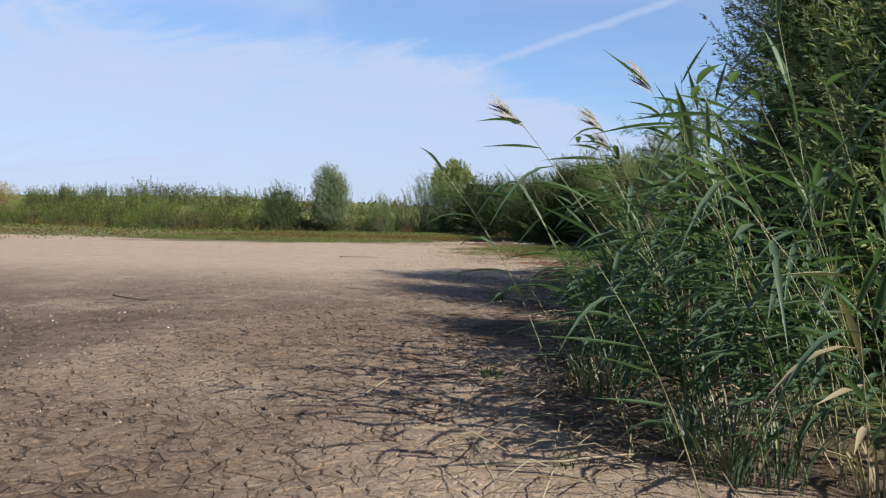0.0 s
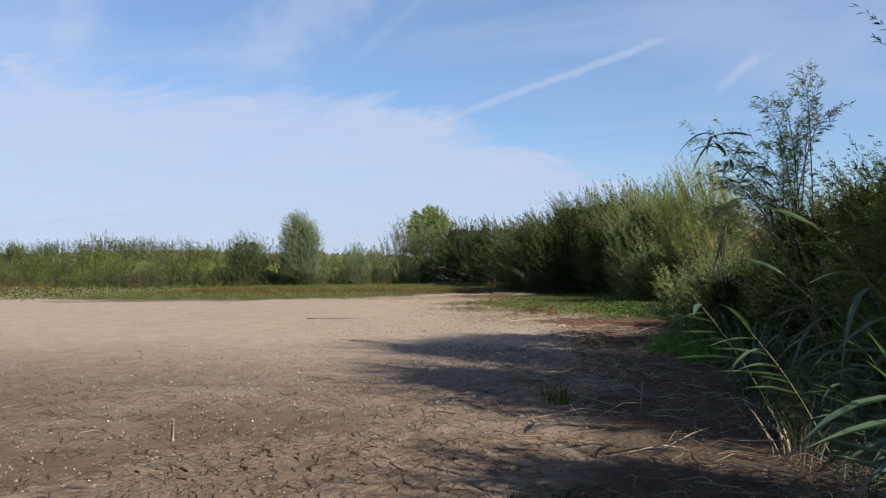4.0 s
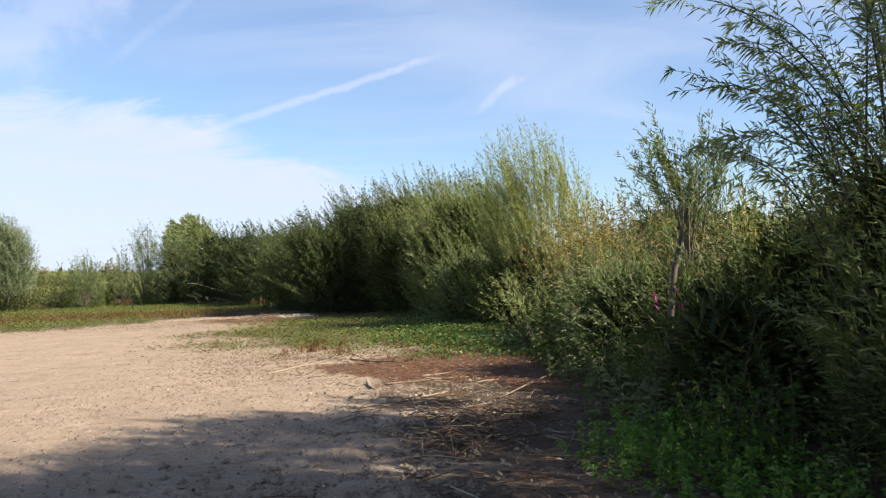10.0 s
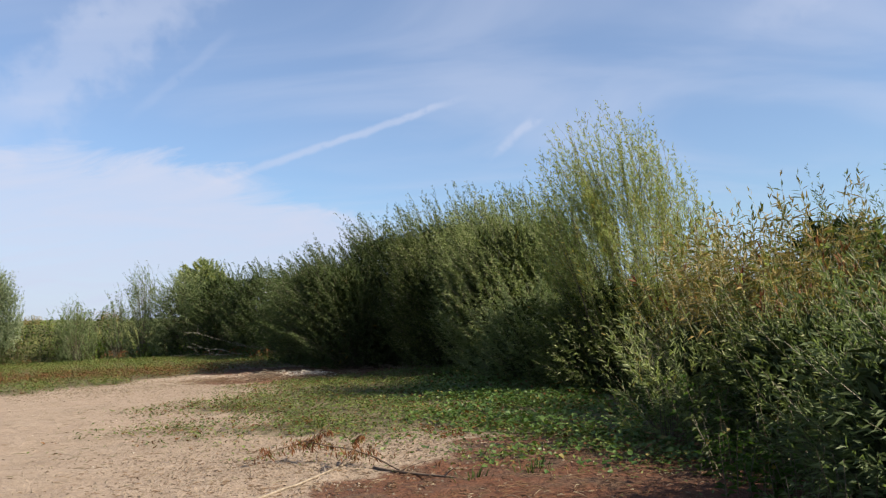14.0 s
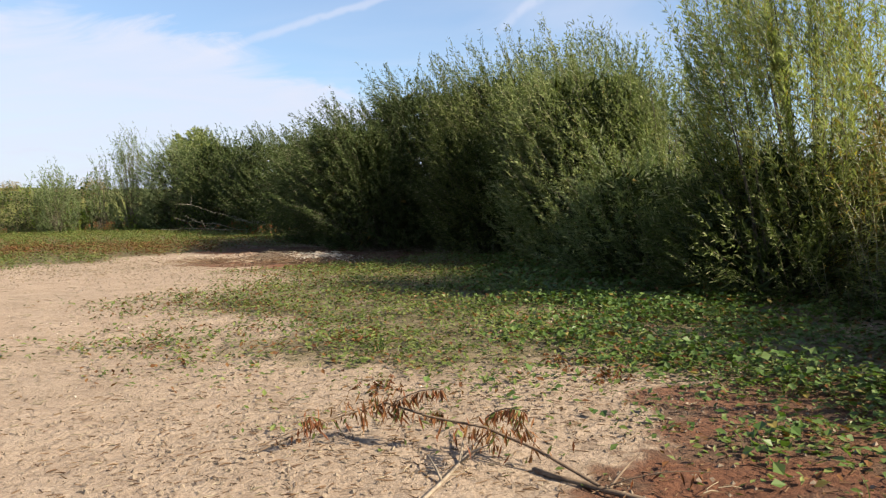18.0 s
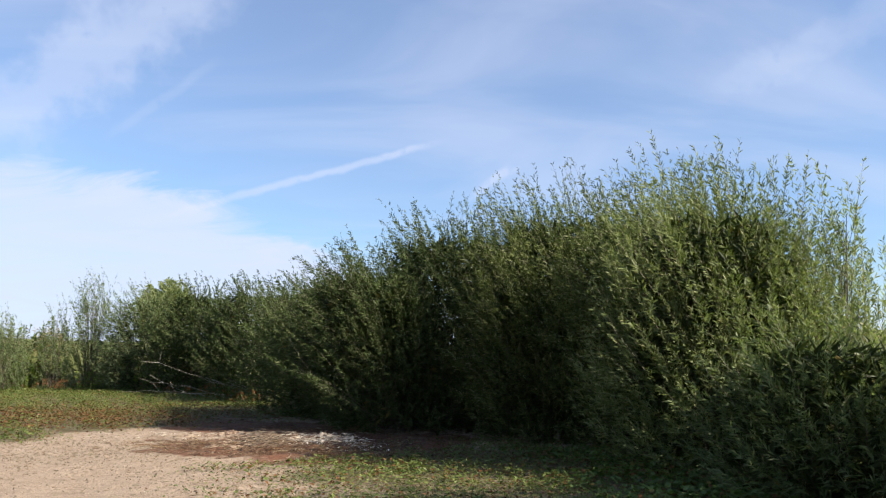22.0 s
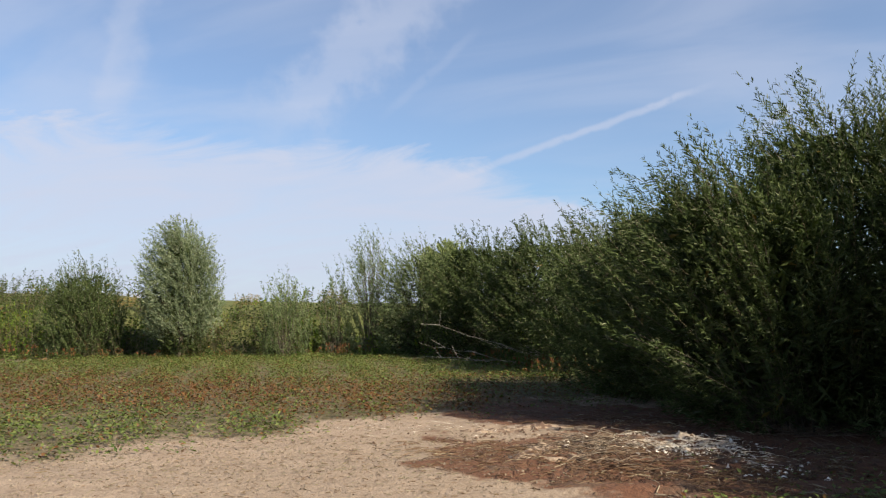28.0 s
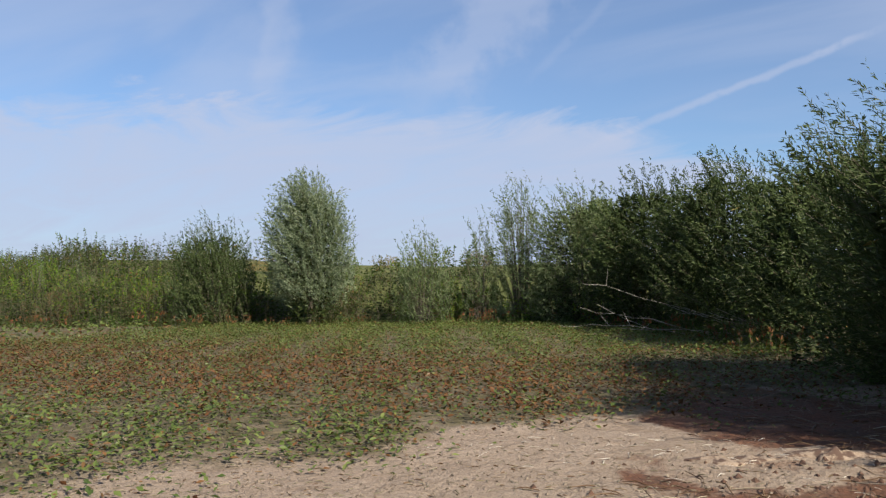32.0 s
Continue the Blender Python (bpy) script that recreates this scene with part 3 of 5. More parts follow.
    going = unit(outward * (1.2 - upright) + tangent * 0.3 + np.array([*drift, upright]) + rng.normal(size=(twigs, 3)) * 0.2)
    reach = rng.uniform(*twig_length, twigs) * np.where(q0[:, 2] > tall * 0.72, 1.0 + open_top * rng.uniform(0, 1, twigs), 1.0)
    q0 = q0 - going * (reach * 0.5)[:, None]
    q2 = q0 + going * reach[:, None]
    q1 = q0 + unit(going + outward * 0.4) * (reach * 0.5)[:, None]
    q2 += outward * (reach * 0.12)[:, None] - np.array([0, 0, 0.05])
    q0[:, 2], q2[:, 2] = np.maximum(q0[:, 2], 0.05), np.maximum(q2[:, 2], 0.10)
    who = np.repeat(np.arange(twigs), int(per_twig * 0.8))
    s = rng.uniform(0.0, 1.0, len(who)) ** 0.8
    pos, tan = on_bezier(q0[who], q1[who], q2[who], s)
    around = unit(np.cross(tan, rng.normal(size=(len(who), 3))))
    along = unit(tan) * 0.95 + around * 0.6 + np.array([0, 0, -0.1])
    long = 1.06 * size[0] * rng.uniform(0.6, 1.35, len(who)) * (1.15 - 0.4 * s)
    verts, tris = leaf_arrays(pos, along, long, 1.1 * size[1] * rng.uniform(0.75, 1.25, len(who)), droop=0.14)
    part("foliage", raw_mesh("foliage", verts, tris, leaf), root, kind="stuff")
    # core leaves block light and use the darkened leaf, painting the crown's inner shade
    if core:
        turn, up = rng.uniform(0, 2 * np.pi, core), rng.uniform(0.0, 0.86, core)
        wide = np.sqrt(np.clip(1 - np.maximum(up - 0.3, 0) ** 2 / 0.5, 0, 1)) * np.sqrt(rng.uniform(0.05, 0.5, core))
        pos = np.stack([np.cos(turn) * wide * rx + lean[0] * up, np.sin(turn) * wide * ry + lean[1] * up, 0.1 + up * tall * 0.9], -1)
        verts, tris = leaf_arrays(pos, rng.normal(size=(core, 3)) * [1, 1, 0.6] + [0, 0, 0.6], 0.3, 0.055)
        part("shaded_inner_foliage", raw_mesh("shaded_inner_foliage", verts, tris, WILLOW_SHADED), root, kind="stuff")
    curves = bezier(p0, p1, p2, 6)
    thick = (0.004 + 0.014 * rng.uniform(0.3, 1, shoots))[:, None] * np.linspace(1, 0.25, 6)[None] * min(1.3, tall / 4)
    verts, quads = tubes(curves, thick, 4)
    limbs = part("branchwork", raw_mesh("branchwork", verts, quads, BARK, True), root, kind="stuff")
    verts, quads = tubes(bezier(q0, q1, q2, 3)[::3], np.full((len(q0[::3]), 1), 0.0045) * np.array([[1.0, 0.75, 0.3]]), 3)
    part("twigwork", raw_mesh("twigwork", verts, quads, TWIG, True), limbs, kind="stuff")
    if trunk:
        bend = np.array([[(-0.24 * trunk, 0.05, -0.1), (-0.13 * trunk, -0.02, trunk * 0.35), (-0.07 * trunk, 0.03, trunk * 0.75), (0.02, 0, trunk + 0.15)]])
        verts, quads = tubes(bend, np.array([[1.0, 0.75, 0.6, 0.45]]) * girth * max(1.0, tall / 4), 8)
        part("trunk", raw_mesh("trunk", verts, quads, BARK, True), root, "grey-brown furrowed trunk")
    return root


def arching_willow(x, y, tips, seed):
    """An airy willow: long rods arch out of one stool to the given tips, with side sprays of narrow leaves."""
    r = np.random.default_rng(seed)
    root = new("willow_shrub")
    root.location = (x, y, height(x, y))
    tagged(root, "airy willow shrub with long arching leafy rods", "shrub", "willows round the pond")
    p2 = np.array(tips) - [0, 0, height(x, y)]
    rods = len(tips)
    p0 = np.column_stack([r.normal(0, 0.18, (rods, 2)), np.full(rods, -0.05)])
    p1 = p0 * 0.5 + p2 * [0.3, 0.3, 1.0] + np.array([0.1, 0, 0.0])
    count = 13
    who, s = np.repeat(np.arange(rods), count), np.tile(np.linspace(0.3, 0.95, count), rods) + r.uniform(-0.03, 0.03, rods * count)
    foot, tan = on_bezier(p0[who], p1[who], p2[who], s)
    side = unit(np.cross(tan, r.normal(size=(len(who), 3))))
    reach = r.uniform(0.25, 0.8, len(who)) * (1.25 - 0.7 * s)
    end = foot + unit(unit(tan) * 0.9 + side * 0.7 + [-0.1, 0, 0.25]) * reach[:, None]
    bow = (foot + end) / 2 + side * 0.06 + [0, 0, 0.05]
    q0, q1, q2 = np.concatenate([on_bezier(p0, p1, p2, np.full(rods, 0.5))[0], foot]), np.concatenate([on_bezier(p0, p1, p2, np.full(rods, 0.8))[0], bow]), np.concatenate([p2, end])
    on = np.concatenate([np.repeat(np.arange(rods), 50), rods + np.repeat(np.arange(len(who)), 21)])
    s = r.uniform(0.05, 1.0, len(on))
    pos, tan = on_bezier(q0[on], q1[on], q2[on], s)
    around = unit(np.cross(tan, r.normal(size=(len(on), 3))))
    verts, tris = leaf_arrays(pos, unit(tan) * 0.7 + around * 0.7 + np.array([0, 0, -0.15]), r.uniform(0.07, 0.14, len(on)), r.uniform(0.010, 0.0165, len(on)), droop=0.2)
    part("foliage", raw_mesh("foliage", verts, tris, WILLOW_PALE), root, kind="stuff")
    for k in range(rods):
        verts, quads = tubes(bezier(p0[k : k + 1], p1[k : k + 1], p2[k : k + 1], 12), np.linspace(0.014, 0.003, 12)[None], 5)
        part("rod", raw_mesh("rod", verts, quads, BARK, True), root)
    verts, quads = tubes(bezier(foot, bow, end, 3), np.full((len(foot), 1), 0.0035) * np.array([[1.0, 0.75, 0.4]]), 3)
    part("twigwork", raw_mesh("twigwork", verts, quads, TWIG, True), root, kind="stuff")


# the large thicket on the north-east shore
DENSE = "dense green willow thicket overhanging the dry pond bed"
# the first three bushes take the darker row leaf, which puts shade into colour
willow(-0.3, 39.5, 4.0, 1.9, 1.8, 50, 1000, 46, ROW_AND_SHADE_LEAF, label=DENSE, lean=(-0.9, -0.5), core=3500, twig_length=(0.6, 1.3), upright=0.7, back=1.0)
willow(-1.4, 43.2, 4.1, 2.4, 2.4, 60, 1400, 44, ROW_AND_SHADE_LEAF, label=DENSE, lean=(-0.3, -0.5), core=9500, twig_length=(0.7, 1.35), back=0.9)
willow(1.5, 41.3, 5.0, 3.0, 2.9, 70, 1800, 50, ROW_AND_SHADE_LEAF, label=DENSE, lean=(-0.5, -0.8), core=9500, twig_length=(0.7, 1.45), upright=0.8, back=1.0)
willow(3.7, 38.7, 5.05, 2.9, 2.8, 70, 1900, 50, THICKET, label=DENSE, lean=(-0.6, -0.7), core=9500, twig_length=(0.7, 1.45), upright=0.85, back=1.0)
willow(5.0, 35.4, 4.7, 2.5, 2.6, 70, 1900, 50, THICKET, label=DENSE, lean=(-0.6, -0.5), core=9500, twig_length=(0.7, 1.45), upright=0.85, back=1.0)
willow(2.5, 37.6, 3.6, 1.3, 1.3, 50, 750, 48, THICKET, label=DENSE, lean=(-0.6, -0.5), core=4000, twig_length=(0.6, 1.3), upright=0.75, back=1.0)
willow(4.4, 33.0, 4.3, 1.9, 1.9, 60, 1500, 48, WILLOW_END, label="lighter green willow shrub at the end of the thicket", lean=(-0.4, 0), open_top=0.35, core=4500, twig_length=(0.7, 1.35), upright=0.85, back=1.0)
willow(5.5, 32.2, 4.2, 0.8, 0.8, 20, 190, 44, WILLOW_PALE, label="slim pale green willow shrub with loose upright rods", lean=(-0.2, 0), open_top=0.5, upright=1.0, twig_length=(0.7, 1.3))
willow(4.4, 30.6, 2.0, 1.4, 1.5, 40, 600, 36, WILLOW_GREY, label="low grey-green willow bush under the thicket", core=2200)
willow(5.3, 28.2, 2.2, 1.4, 1.7, 40, 700, 36, THICKET, label="low green willow bush beside the yellow willow", core=2200)
# the yellow willow and the scrub south of it
willow(6.0, 27.9, 5.0, 1.45, 1.3, 14, 1150, 52, WILLOW_YELLOW, label="tall yellow-green willow with upright feathery rods", low=0.4, upright=1.15, open_top=0.4, twig_length=(0.7, 1.4), shell=0.8, skirt=1.0, size=(0.10, 0.0125), lean=(-0.45, 0), drift=(-0.3, 0))
willow(5.2, 27.5, 4.0, 0.8, 0.8, 10, 130, 46, WILLOW_FRESH, label="green feathery willow beside the yellow willow", low=0.4, upright=0.9, open_top=0.5, twig_length=(0.7, 1.4), skirt=1.6, size=(0.10, 0.0125), lean=(-0.5, 0))
willow(5.75, 23.4, 1.3, 1.0, 1.3, 40, 480, 36, THICKET, label="green willow scrub below the dry reeds", open_top=0.5, core=1700, size=(0.095, 0.015))
willow(5.8, 21.1, 1.35, 1.0, 1.4, 40, 540, 36, THICKET, label="fresh green willow scrub on the bank", open_top=0.7, size=(0.095, 0.015), core=1700)
willow(5.35, 18.4, 1.4, 0.95, 1.2, 40, 520, 36, WILLOW_GREY, label="grey-green willow scrub on the bank", core=1700, open_top=0.7, size=(0.095, 0.015))
willow(4.45, 22.0, 1.25, 0.4, 0.4, 12, 60, 32, WILLOW_PALE, label="small willow sapling standing in creeping plants", upright=1.0)
willow(4.85, 15.05, 2.9, 0.5, 0.55, 18, 120, 52, WILLOW_GREY, label="slender willow with a bare leaning trunk", name="willow_tree", trunk=1.85, girth=0.05, upright=1.0, twig_length=(0.5, 1.0), low=0.6, shell=0.35, size=(0.085, 0.011))
willow(4.95, 14.5, 1.2, 0.6, 0.6, 20, 170, 40, THICKET, label="low willow bush round the slender willow", core=900)
arching_willow(5.75, 13.4, [(-1.5, 0.6, 3.6), (-1.2, 0.35, 2.85), (-1.05, 0.1, 3.1), (-0.75, 0.45, 3.4), (-0.95, -0.35, 2.7), (-0.4, -0.1, 3.9), (-0.65, 0.75, 2.9), (-0.1, 0.35, 4.1), (-1.1, 0.8, 2.4),
                            (0.15, -0.3, 4.3), (-0.45, -0.6, 3.3), (-0.85, 0.2, 2.4), (0.4, 0.2, 4.1), (-1.2, -0.1, 2.2), (0.55, -0.2, 3.8), (-0.3, 0.6, 3.0), (0.2, 0.5, 3.5), (0.0, -0.5, 3.6), (-0.5, 0.3, 2.6), (-0.2, -0.2, 3.2)], 13)
willow(6.15, 13.3, 2.4, 0.75, 0.85, 40, 480, 44, WILLOW_PALE, label="dense willow shrub behind the arching rods", open_top=0.6, lean=(-0.2, 0.1), core=3600, size=(0.10, 0.014), twig_length=(0.5, 1.1))
# takes the darkened leaf, so shade on the bank is in its colour
willow(7.1, 14.4, 2.3, 0.9, 0.9, 30, 420, 40, WILLOW_SHADED, label="willow shrub on the bank with shade in its dark green", open_top=0.3, core=3500)
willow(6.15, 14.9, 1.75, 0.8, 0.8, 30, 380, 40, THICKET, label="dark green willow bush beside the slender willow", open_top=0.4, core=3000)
willow(5.6, 16.6, 1.3, 0.7, 0.9, 24, 260, 36, WILLOW_SHADED, label="willow scrub on the bank with shade in its dark green", core=1600, open_top=0.5)
willow(5.8, 12.3, 1.3, 0.8, 0.9, 30, 360, 40, THICKET, label="green willow bush below the arching rods", core=1500)
willow(7.35, 12.9, 2.6, 1.1, 1.15, 50, 1000, 40, WILLOW_FRESH, label="tall willow shrub with arching leafy rods", lean=(-0.4, 0.2), open_top=0.7, core=5000, size=(0.09, 0.0145))
willow(7.8, 18.4, 1.75, 1.2, 1.6, 30, 300, 48, WILLOW_GREY, label="grey-green willow scrub among dry reeds", core=1500, open_top=0.4, upright=1.0, size=(0.085, 0.0125))
willow(7.9, 21.6, 2.3, 1.2, 1.6, 30, 300, 48, WILLOW_FRESH, label="green willow scrub among dry reeds", core=1500, open_top=0.4, upright=1.0, size=(0.085, 0.0125))
willow(8.0, 24.6, 2.7, 1.0, 1.4, 24, 230, 48, WILLOW_FRESH, label="green willow scrub behind the dry reeds", core=2000, open_top=0.7, upright=1.0, size=(0.085, 0.0125))
willow(6.6, 15.9, 1.85, 1.1, 1.2, 40, 460, 36, WILLOW_SHADED, label="green willow shrub behind the slender willow", core=3800)
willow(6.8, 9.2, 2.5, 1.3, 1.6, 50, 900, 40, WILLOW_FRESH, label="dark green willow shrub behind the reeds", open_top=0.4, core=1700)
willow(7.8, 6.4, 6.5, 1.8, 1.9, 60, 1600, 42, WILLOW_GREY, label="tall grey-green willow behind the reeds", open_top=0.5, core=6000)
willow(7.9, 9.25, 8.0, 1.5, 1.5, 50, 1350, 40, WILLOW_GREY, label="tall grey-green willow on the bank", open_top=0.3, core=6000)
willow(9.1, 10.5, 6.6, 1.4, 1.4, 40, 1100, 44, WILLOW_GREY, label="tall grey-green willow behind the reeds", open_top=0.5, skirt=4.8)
# added tree: stands here only to keep sun off the scrub below
willow(8.9, 13.7, 3.0, 1.3, 1.4, 40, 480, 36, WILLOW_SHADED, label="willow added on top of the bank to shade the scrub", open_top=0.3, core=3700)
willow(7.7, 2.7, 4.5, 1.3, 1.2, 50, 800, 44, WILLOW_PALE, label="tall olive-green willow behind the reeds", open_top=0.4, core=3000)
# the row at the north end
ROW = "green willow shrub in the row at the far end"
willow(-3.2, 49.4, 4.2, 2.4, 2.6, 50, 1100, 34, ROW_AND_SHADE_LEAF, label=ROW, size=(0.13, 0.025), core=5200)
willow(-5.6, 54.0, 4.6, 2.4, 2.4, 50, 1100, 34, ROW_AND_SHADE_LEAF, label=ROW, size=(0.13, 0.025), lean=(-0.3, -0.5), core=5200)
willow(-8.6, 56.4, 4.9, 2.2, 2.2, 50, 950, 34, ROW_AND_SHADE_LEAF, label=ROW, size=(0.13, 0.025), core=5200)
willow(-11.3, 58.0, 4.8, 1.9, 1.9, 50, 1200, 24, WILLOW_GREY, label=ROW, size=(0.13, 0.025), open_top=0.4, core=1700)
willow(-13.6, 58.4, 5.3, 1.1, 1.1, 40, 560, 22, WILLOW_GREY, label="tall thin grey-green willow at the far end", size=(0.13, 0.024), upright=1.1, open_top=0.6)
willow(-15.0, 57.8, 4.2, 0.6, 0.6, 20, 180, 22, WILLOW_GREY, label="thin grey-green willow at the far end", size=(0.13, 0.024), upright=1.1, open_top=0.6)
willow(-16.7, 56.7, 3.2, 1.0, 1.0, 30, 420, 22, WILLOW_GREY, label="small grey-green willow at the far end", size=(0.13, 0.024), upright=1.1, open_top=0.6)
willow(-20.8, 55.6, 5.8, 1.45, 1.45, 50, 2300, 26, WILLOW_SILVER, label="round-crowned silvery willow tree on the far shore", name="willow_tree", size=(0.14, 0.026), trunk=0.8, low=0.25, upright=0.7, skirt=0.9, open_top=0.3, core=1700)
willow(-25.2, 55.4, 4.1, 1.8, 1.6, 50, 1100, 24, ROW_AND_SHADE_LEAF, label="bushy dark green willow on the far shore", size=(0.13, 0.024), upright=1.0, open_top=0.4, core=1700)
willow(-37.6, 57.0, 3.0, 0.7, 0.7, 9, 34, 18, WILLOW_GREY, label="sparse half-bare sapling on the dike", size=(0.12, 0.022), upright=1.2, shell=0.2)
willow(-33.4, 56.4, 2.4, 0.6, 0.6, 9, 40, 18, WILLOW_GREY, label="sparse half-bare sapling on the dike", size=(0.12, 0.022), upright=1.2, shell=0.2)
willow(-26.4, 119, 9.0, 3.5, 3.6, 60, 1300, 20, WILLOW_PALE, label="large round tree in the fields beyond the dike", name="field_tree", size=(0.4, 0.12), trunk=1.5, low=0.3, upright=0.4, twig_length=(0.7, 1.4))

# ---- herbs, weeds and reeds ----


def weed(name, label, tall, spread, stalks, leaves, leaf, size, category="weeds", group="weeds on the bank", tip=None, stem=TWIG, droop=0.35):
    """A clump of upright herbs: thin stalks with leaves all the way up, seed heads where the kind has them."""
    root = tagged(new(name), label, category, group)
    phi, out = rng.uniform(0, 2 * np.pi, stalks), np.sqrt(rng.uniform(0, 1, stalks)) * spread
    p0 = np.stack([np.cos(phi) * out, np.sin(phi) * out, np.full(stalks, -0.12)], -1)
    high = tall * rng.uniform(0.55, 1.05, stalks)
    p2 = p0 + np.stack([rng.normal(0, 0.16, stalks) * tall, rng.normal(0, 0.16, stalks) * tall, high], -1)
    p1 = (p0 + p2) / 2 + np.array([0, 0, 0.12]) * tall
    who = rng.integers(0, stalks, leaves)
    s = rng.uniform(0.12, 1, leaves)
    pos, tan = on_bezier(p0[who], p1[who], p2[who], s)
    around = unit(np.cross(tan, rng.normal(size=(leaves, 3))))
    verts, tris = leaf_arrays(pos, unit(tan) * 0.45 + around, size[0] * rng.uniform(0.5, 1.3, leaves) * (1.2 - 0.6 * s), size[1] * rng.uniform(0.7, 1.3, leaves), droop=droop)
    part("foliage", raw_mesh("foliage", verts, tris, leaf), root, kind="stuff")
    verts, quads = tubes(bezier(p0, p1, p2, 3), np.full((stalks, 1), 0.005) * np.array([[1.2, 0.9, 0.4]]), 3)
    part("stalkwork", raw_mesh("stalkwork", verts, quads, stem, True), root, kind="stuff")
    if tip:
        many = 6 * stalks
        who = np.repeat(np.arange(stalks), 6)
        pos, tan = on_bezier(p0[who], p1[who], p2[who], rng.uniform(0.82, 1.05, many))
        verts, tris = leaf_arrays(pos, unit(tan) + rng.normal(size=(many, 3)) * 0.35, 0.10, 0.026)
        part("seeding", raw_mesh("seeding", verts, tris, tip), root, kind="stuff")
    return root


def strew(kinds, spots, scale=(0.8, 1.25), sink=0.0):
    """Copies of the clumps at the given places, turned and sized at random; the first use of a kind is the kind itself."""
    fresh = list(kinds)
    for px, py in spots:
        kind = kinds[rng.integers(len(kinds))]
        size = rng.uniform(*scale)
        m = Matrix.LocRotScale((px, py, height(px, py) - sink), Euler((0, 0, rng.uniform(0, 6.28))), (size, size, size * rng.uniform(0.85, 1.15)))
        if fresh:
            fresh.pop().matrix_basis = m
        else:
            made = copy_thing(kind, m)
            made.matrix_basis = m


def along_rim(first, last, every, near, far):
    """Places beside the pond's rim between two of its corners, so many metres outside it."""
    spots = []
    for a, b in zip(EDGE[first:last], EDGE[first + 1 : last + 1]):
        run = b - a
        steps = max(1, int(np.hypot(*run) / every))
        side = np.array([run[1], -run[0]]) / np.hypot(*run)
        for k in range(steps):
            at = a + run * (k + rng.uniform(0, 1)) / steps + side * rng.uniform(near, far)
            spots.append((float(at[0]), float(at[1])))
    return spots


bank = [weed("weed_clump", "tall green weeds with seed heads on the bank", 1.35, 0.75, 26, 400, WEED, (0.16, 0.05)),
        weed("weed_clump", "tall green weeds with seed heads on the bank", 1.5, 0.7, 24, 400, WEED, (0.15, 0.047), tip=WEED_BRIGHT),
        weed("weed_clump", "leafy dark green weeds on the bank", 1.2, 0.8, 26, 400, WILLOW_SHADED, (0.135, 0.04)),
        weed("weed_clump", "bright green weeds on the dike", 1.2, 0.8, 26, 400, WEED_BRIGHT, (0.14, 0.045), tip=WEED_BRIGHT)]
far_slope = along_rim(15, 23, 0.95, 0.1, 1.6) + along_rim(15, 23, 1.1, 1.6, 3.6) + along_rim(15, 23, 1.3, 3.6, 6.5)
strew(bank, far_slope, (0.95, 1.45))
strew(bank[1:3], along_rim(19, 23, 0.8, 0.3, 4.5), (1.0, 1.4))
strew(bank[:3], along_rim(18, 23, 1.2, 5.5, 8.0), (1.0, 1.4))
strew([weed("weed_clump", "brown withering weeds on the bank", 1.1, 0.7, 26, 420, WEED_BROWN, (0.12, 0.03), tip=WEED_BROWN)], along_rim(17, 23, 1.5, -0.1, 2.6), (0.8, 1.4))
low_fringe = [weed("fringe_plant", "low green plants at the foot of the bank", 0.55, 0.6, 20, 420, HERB, (0.10, 0.035)),
              weed("fringe_plant", "low withered plants at the foot of the bank", 0.5, 0.6, 20, 380, WEED, (0.10, 0.03), tip=RUSTY)]
strew(bank[3:], [(-18.6 + 0.62 * (k % 5), 57.4 + 1.1 * (k // 5)) for k in range(20)], (0.55, 0.85))
strew(low_fringe, along_rim(13, 23, 1.0, -0.8, 0.4), (0.7, 1.2))
crest = [weed("dry_grass_clump", "dry straw-coloured grass on top of the dike", 1.0, 0.9, 40, 700, DRY_WEED, (0.3, 0.012), tip=DRY_WEED, droop=0.2),
         weed("dry_grass_clump", "yellowing weeds on top of the dike", 1.2, 0.9, 30, 700, WEED_BRIGHT, (0.14, 0.035), tip=DRY_WEED)]
strew(crest, along_rim(16, 20, 2.4, 8.0, 11.0), (0.7, 1.05))
strew(bank[:3], along_rim(19, 23, 2.2, 8.0, 11.0), (0.9, 1.3))
strew([weed("dry_grass_bank", "straw-coloured dry grass bank far off", 1.6, 1.6, 60, 900, DRY_WEED, (0.4, 0.02), tip=DRY_WEED, droop=0.2)],
      [(-88 + 2.4 * (k % 9) - (k // 9), 73.2 - 0.71 * (k % 9) + 2.6 * (k // 9)) for k in range(27)], (1.3, 1.8))

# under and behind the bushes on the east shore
shade = [weed("undergrowth_plant", "dark green herbs under the willows", 0.75, 0.55, 20, 480, WILLOW_SHADED, (0.11, 0.022)),
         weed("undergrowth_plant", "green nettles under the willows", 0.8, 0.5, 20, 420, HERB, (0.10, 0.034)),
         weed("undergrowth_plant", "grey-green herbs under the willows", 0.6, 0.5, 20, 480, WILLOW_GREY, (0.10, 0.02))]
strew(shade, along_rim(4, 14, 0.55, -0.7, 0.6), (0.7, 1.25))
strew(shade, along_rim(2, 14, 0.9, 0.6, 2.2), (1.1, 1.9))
strew(bank, along_rim(1, 11, 0.9, 1.8, 4.2), (0.9, 1.4))
nettles = [weed("nettle_clump", "fresh green nettles with sunlight in their leaf colour", 0.62, 0.5, 22, 760, NETTLE_SUNLIT, (0.085, 0.033), group="nettles by the litter")]
